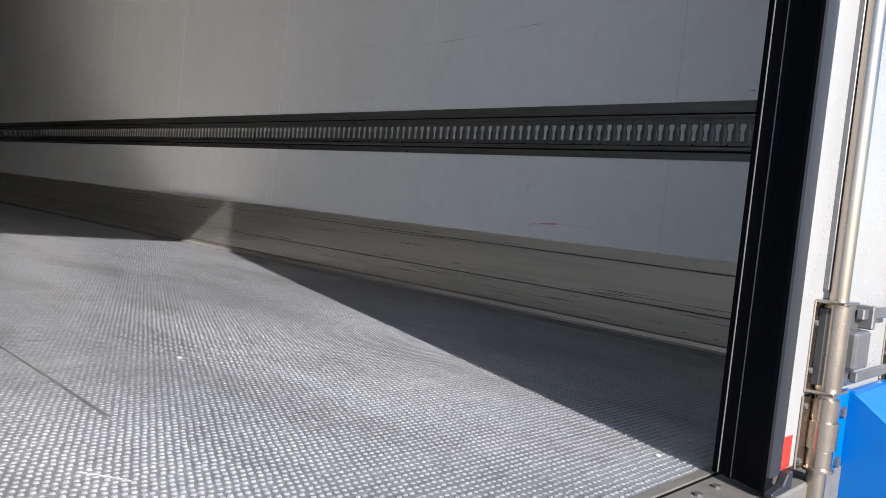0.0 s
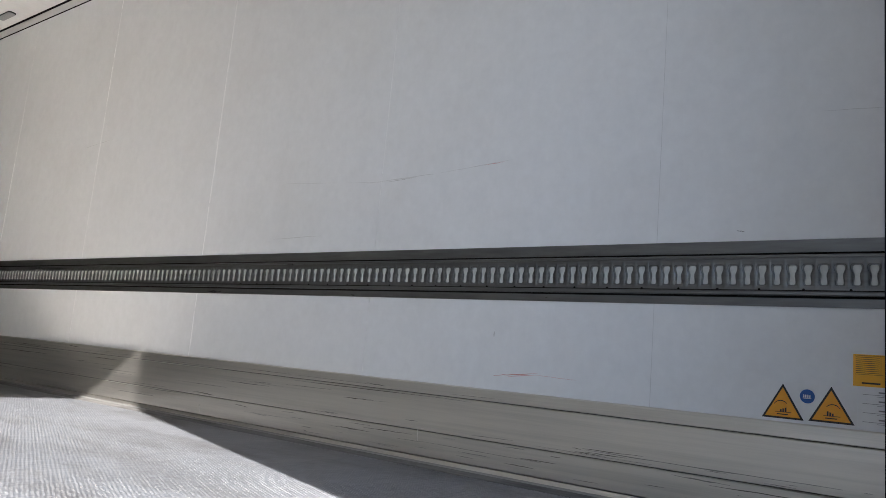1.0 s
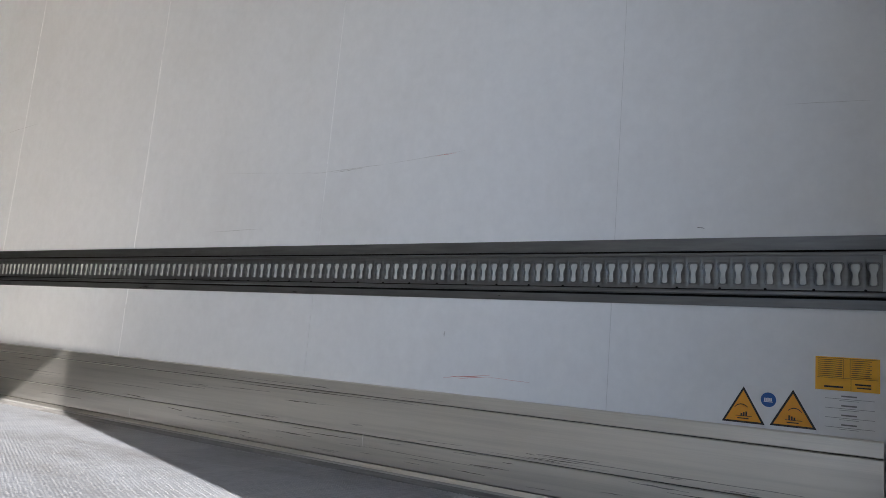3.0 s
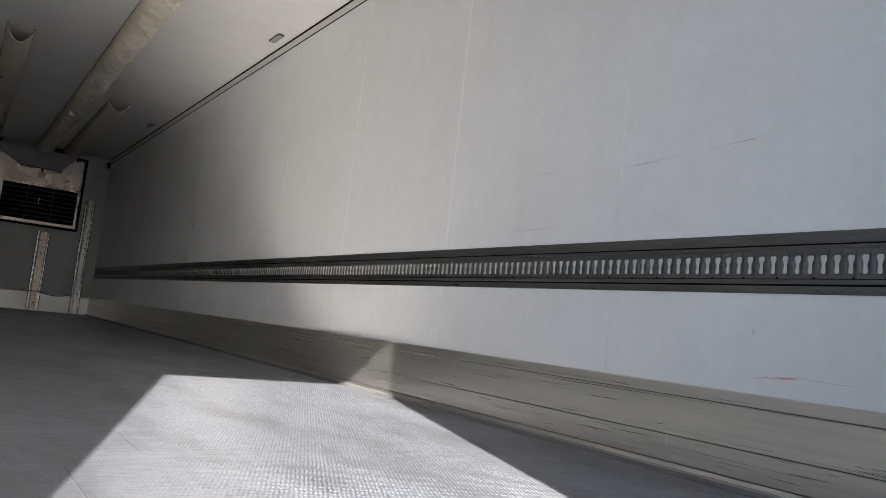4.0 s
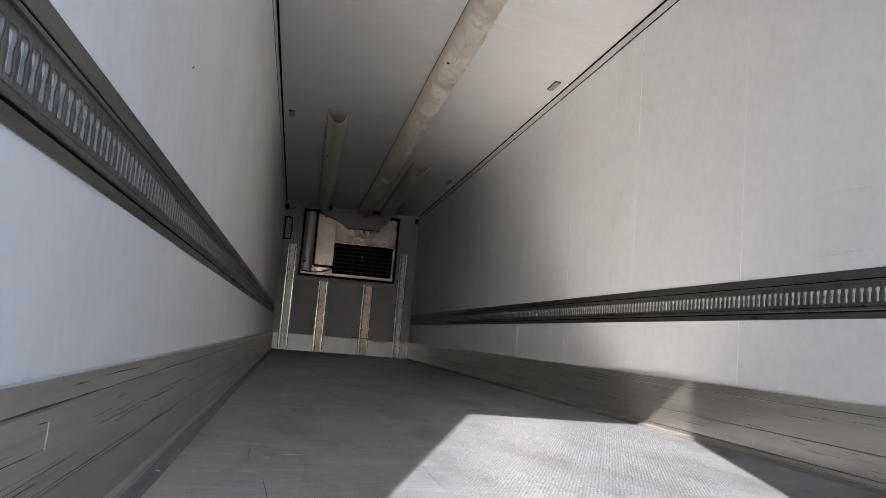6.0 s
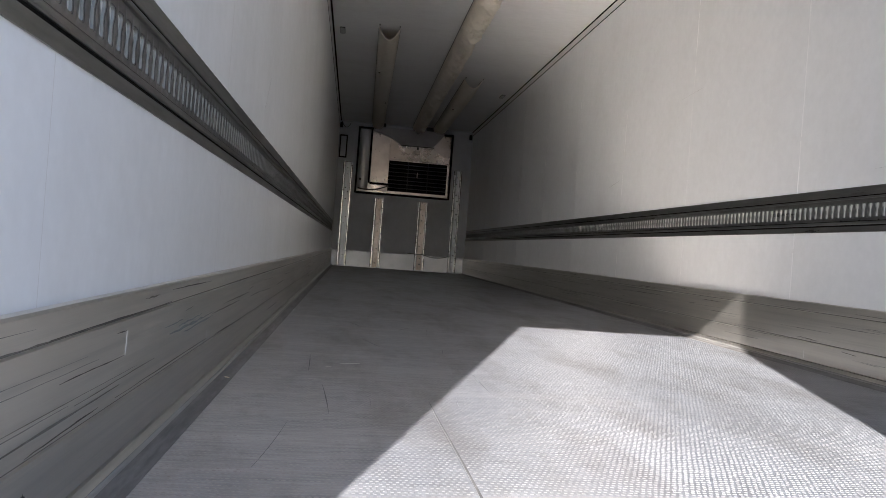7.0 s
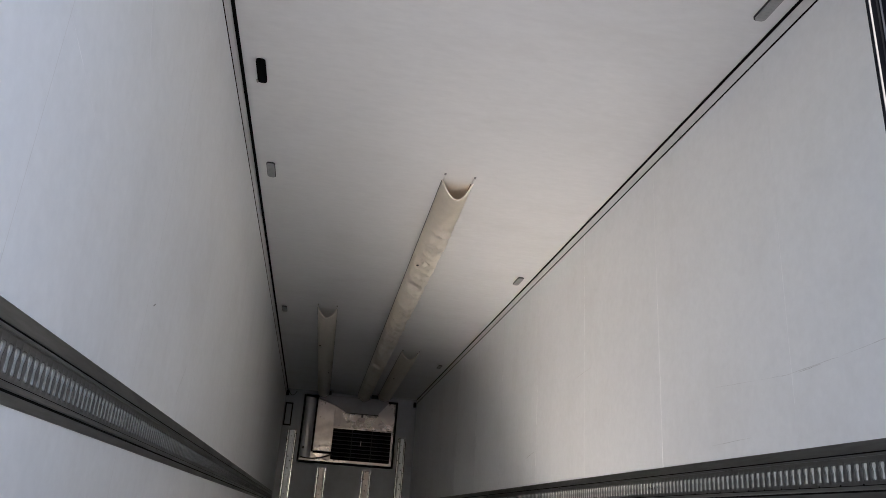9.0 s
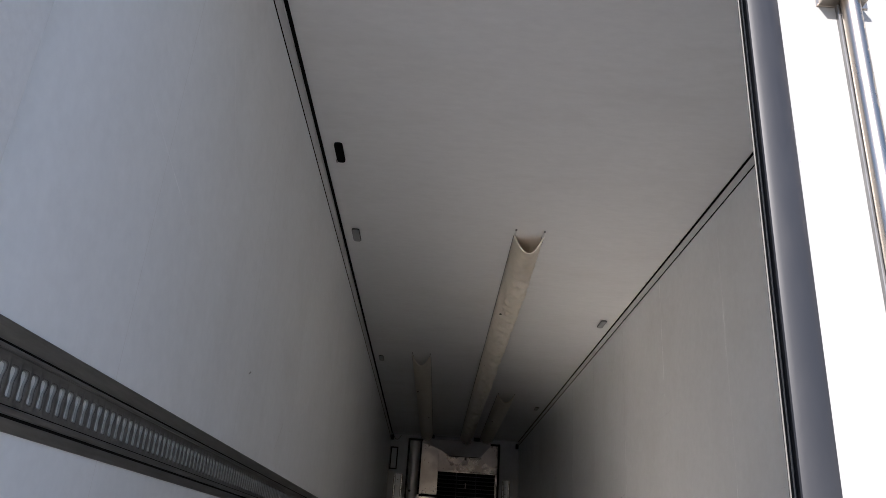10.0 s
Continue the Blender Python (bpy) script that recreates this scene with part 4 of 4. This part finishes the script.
for y in (-0.0315, -0.0175):
    wall_flat("rule", rect(y + SH, y + 0.0007 + SH, 0.437, 0.4855), 0.0012, M_BLACKINK, yel)
wall_flat("print", rect(-0.016 + SH, 0.026 + SH, 0.4135, 0.4178), 0.0012, M_BLACKINK, yel)
wall_flat("print", rect(-0.076 + SH, -0.042 + SH, 0.4225, 0.4262), 0.0012, M_BLACKINK, yel)
wall_flat("print", rect(-0.076 + SH, -0.046 + SH, 0.4150, 0.4180), 0.0012, M_BLACKINK, yel)
wall_flat("rule", rect(-0.0335 + SH, -0.0328 + SH, 0.409, 0.437), 0.0012, M_BLACKINK, yel)

note = thing("notice_sticker", "white notice sticker with four blocks of small print", "sticker")
wall_flat("sheet", rect(-0.096 + SH, 0.034 + SH, 0.3055, 0.4045), 0.0003, M_PAPER, note, 0.0004)
for i in range(4):
    z = 0.392 - 0.023 * i
    wall_flat("print", rect(-0.046 + SH, -0.012 + SH, z, z + 0.0036), 0.0008, M_GREYINK, note)
    wall_flat("print", rect(-0.084 + SH, 0.024 + SH, z - 0.0055, z - 0.0045), 0.0008, M_GREYINK, note)
    wall_flat("print", rect(-0.050 + SH, -0.008 + SH, z - 0.0095, z - 0.0086), 0.0008, M_GREYINK, note)


# ---- marks on walls and kick plates ----
def streak(y0, z0, y1, z1, wd, material, parent, x, sign, seed):
    """A thin uneven scratch from (y0, z0) to (y1, z1) on a wall at x."""
    rng = random.Random(seed)
    n = 9
    up, dn = [], []
    for i in range(n + 1):
        t = i / n
        y, z = y0 + (y1 - y0) * t, z0 + (z1 - z0) * t + rng.uniform(-1, 1) * wd * 0.5
        h = wd * (0.25 + 0.75 * math.sin(math.pi * min(1, max(0.02, t)))) * rng.uniform(0.4, 1.0)
        up.append((y, z + h))
        dn.append((y, z - h))
    lo, hi = sorted((x, x - sign * 0.0004))
    return part("scratch", slab(up + dn[::-1], 0, lo, hi), material, parent)


for k, (y0, z0, y1, z1, wd, m_) in enumerate((
        (1.16, 0.343, 0.985, 0.362, 0.0020, M_PINK), (1.10, 0.344, 0.99, 0.357, 0.0012, M_PINK), (1.00, 0.357, 0.84, 0.352, 0.0008, M_PINK),
        (2.37, 1.122, 2.05, 1.100, 0.0014, M_RUB), (2.00, 1.096, 1.78, 1.083, 0.0012, M_RUB), (1.86, 1.084, 1.50, 1.095, 0.0024, M_RUB), (1.74, 1.081, 1.60, 1.088, 0.0013, M_SCUFF), (1.48, 1.096, 1.15, 1.118, 0.0015, M_RUB), (1.27, 1.108, 1.18, 1.114, 0.0010, M_PINK),
        (2.42, 0.862, 2.10, 0.868, 0.0012, M_SCUFF), (0.355, 0.826, 0.333, 0.823, 0.0012, M_DIRT), (0.128, 1.161, -0.07, 1.147, 0.0012, M_RUB),
        (5.60, 1.02, 5.36, 1.06, 0.003, M_SCUFF), (4.3, 1.5, 4.0, 1.52, 0.001, M_SCUFF))):
    streak(y0 + 0.01, z0 + 0.002, y1 + 0.01, z1 + 0.002, wd, m_, wall_right, W - 0.0001, 1, 40 + k)
for k, (y0, z0, y1, z1, wd, m_) in enumerate(((1.905, 1.123, 1.875, 1.110, 0.0035, M_DIRT), (2.75, 1.05, 2.62, 0.90, 0.002, M_SCUFF), (0.9, 1.32, 0.4, 1.5, 0.0008, M_SEAM), (1.2, 1.7, 0.9, 2.1, 0.0007, M_SEAM))):
    streak(y0, z0, y1, z1, wd, m_, wall_left, LEFT + 0.0001, -1, 60 + k)
rng = random.Random(12)
for side, x, sg in ((wall_right, W - 0.0201, 1), (wall_left, LEFT + 0.0201, -1)):
    for k in range(66 if sg > 0 else 32):
        y = REAR + 0.1 + 7.0 * rng.random() ** 1.5
        z = rng.choice((0.235, 0.200, 0.175, 0.145, 0.120, 0.095, 0.075, 0.270, 0.215)) + rng.uniform(-0.012, 0.012)
        ln_ = rng.uniform(0.05, 0.55) * (1 if rng.random() < 0.7 else 1.8)
        streak(y, z, y + ln_, z + rng.uniform(-0.006, 0.006), rng.choice((0.0006, 0.0009, 0.0014, 0.002)), M_GRIME if rng.random() < 0.6 else M_SMEAR, side, x, sg, rng.random())
LX, RX = LEFT + 0.0201, W - 0.0201


def tick(parent, x, sign, y0, z0, y1, z1, wd, material):
    """A short upright gouge from (y0, z0) to (y1, z1), wd wide."""
    lo, hi = sorted((x, x - sign * 0.0004))
    ym, zm = (y0 + y1) / 2 + wd * 0.4, (z0 + z1) / 2
    return part("gouge", slab([(y0 - wd * 0.2, z0), (y0 + wd * 0.3, z0), (ym + wd / 2, zm), (y1 + wd * 0.3, z1), (y1 - wd * 0.2, z1), (ym - wd / 2, zm)], 0, lo, hi), material, parent)


tick(wall_left, LX, -1, 0.918, 0.193, 0.921, 0.233, 0.0045, M_PALE)
streak(0.921, 0.234, 0.868, 0.2345, 0.0011, M_DIRT, wall_left, LX, -1, 6)
tick(wall_left, LX, -1, 1.625, 0.133, 1.629, 0.157, 0.006, M_PALE)
for k, (y0, z0, y1, z1, wd) in enumerate(((0.30, 0.2550, 0.64, 0.2575, 0.0018), (0.60, 0.2575, 1.22, 0.2580, 0.0021), (0.64, 0.197, 0.915, 0.194, 0.0016), (0.70, 0.157, 1.11, 0.160, 0.0014), (0.88, 0.131, 1.63, 0.1325, 0.0016),
                                           (1.22, 0.283, 1.65, 0.279, 0.0020), (1.02, 0.278, 1.12, 0.279, 0.0022), (0.55, 0.128, 0.80, 0.134, 0.0020), (1.75, 0.128, 2.25, 0.124, 0.0022), (1.9, 0.258, 2.9, 0.257, 0.0022))):
    streak(y0, z0, y1, z1, wd * 0.75, M_DIRT if k % 3 else M_GRIME, wall_left, LX, -1, 80 + k)
rng = random.Random(77)
for k in range(46):
    y, z = rng.uniform(-0.02, 2.3), 0.045 + 0.10 * rng.random() ** 1.4
    streak(y, z, y + rng.uniform(0.015, 0.14), z + rng.uniform(-0.002, 0.002), rng.choice((0.0005, 0.0008, 0.0012)), M_GRIME if k % 3 else M_SMEAR, wall_right, RX, 1, 300 + k)
tick(wall_right, RX, 1, 2.779, 0.045, 2.785, 0.078, 0.007, M_PALE)
tick(wall_right, RX, 1, 1.462, 0.085, 1.466, 0.128, 0.005, M_PALE)
streak(1.43, 0.131, 1.475, 0.131, 0.0009, M_PALE, wall_right, RX, 1, 6)
tick(wall_right, W - 0.0001, 1, 1.180, 0.478, 1.178, 0.497, 0.004, M_SCUFF)
for k, (y0, z0, y1, wd) in enumerate(((1.22, 0.190, 1.62, 0.004), (1.30, 0.200, 1.55, 0.003), (1.35, 0.181, 1.70, 0.003), (1.18, 0.208, 1.34, 0.002))):
    streak(y0, z0, y1, z0 + 0.003, wd, M_TEAL, wall_left, LX, -1, 20 + k)
for y, z in ((0.47, 0.075), (0.52, 0.085), (0.545, 0.080), (0.50, 0.066)):
    streak(y, z, y + 0.014, z + 0.001, 0.005, M_DIRT, wall_left, LX, -1, y)
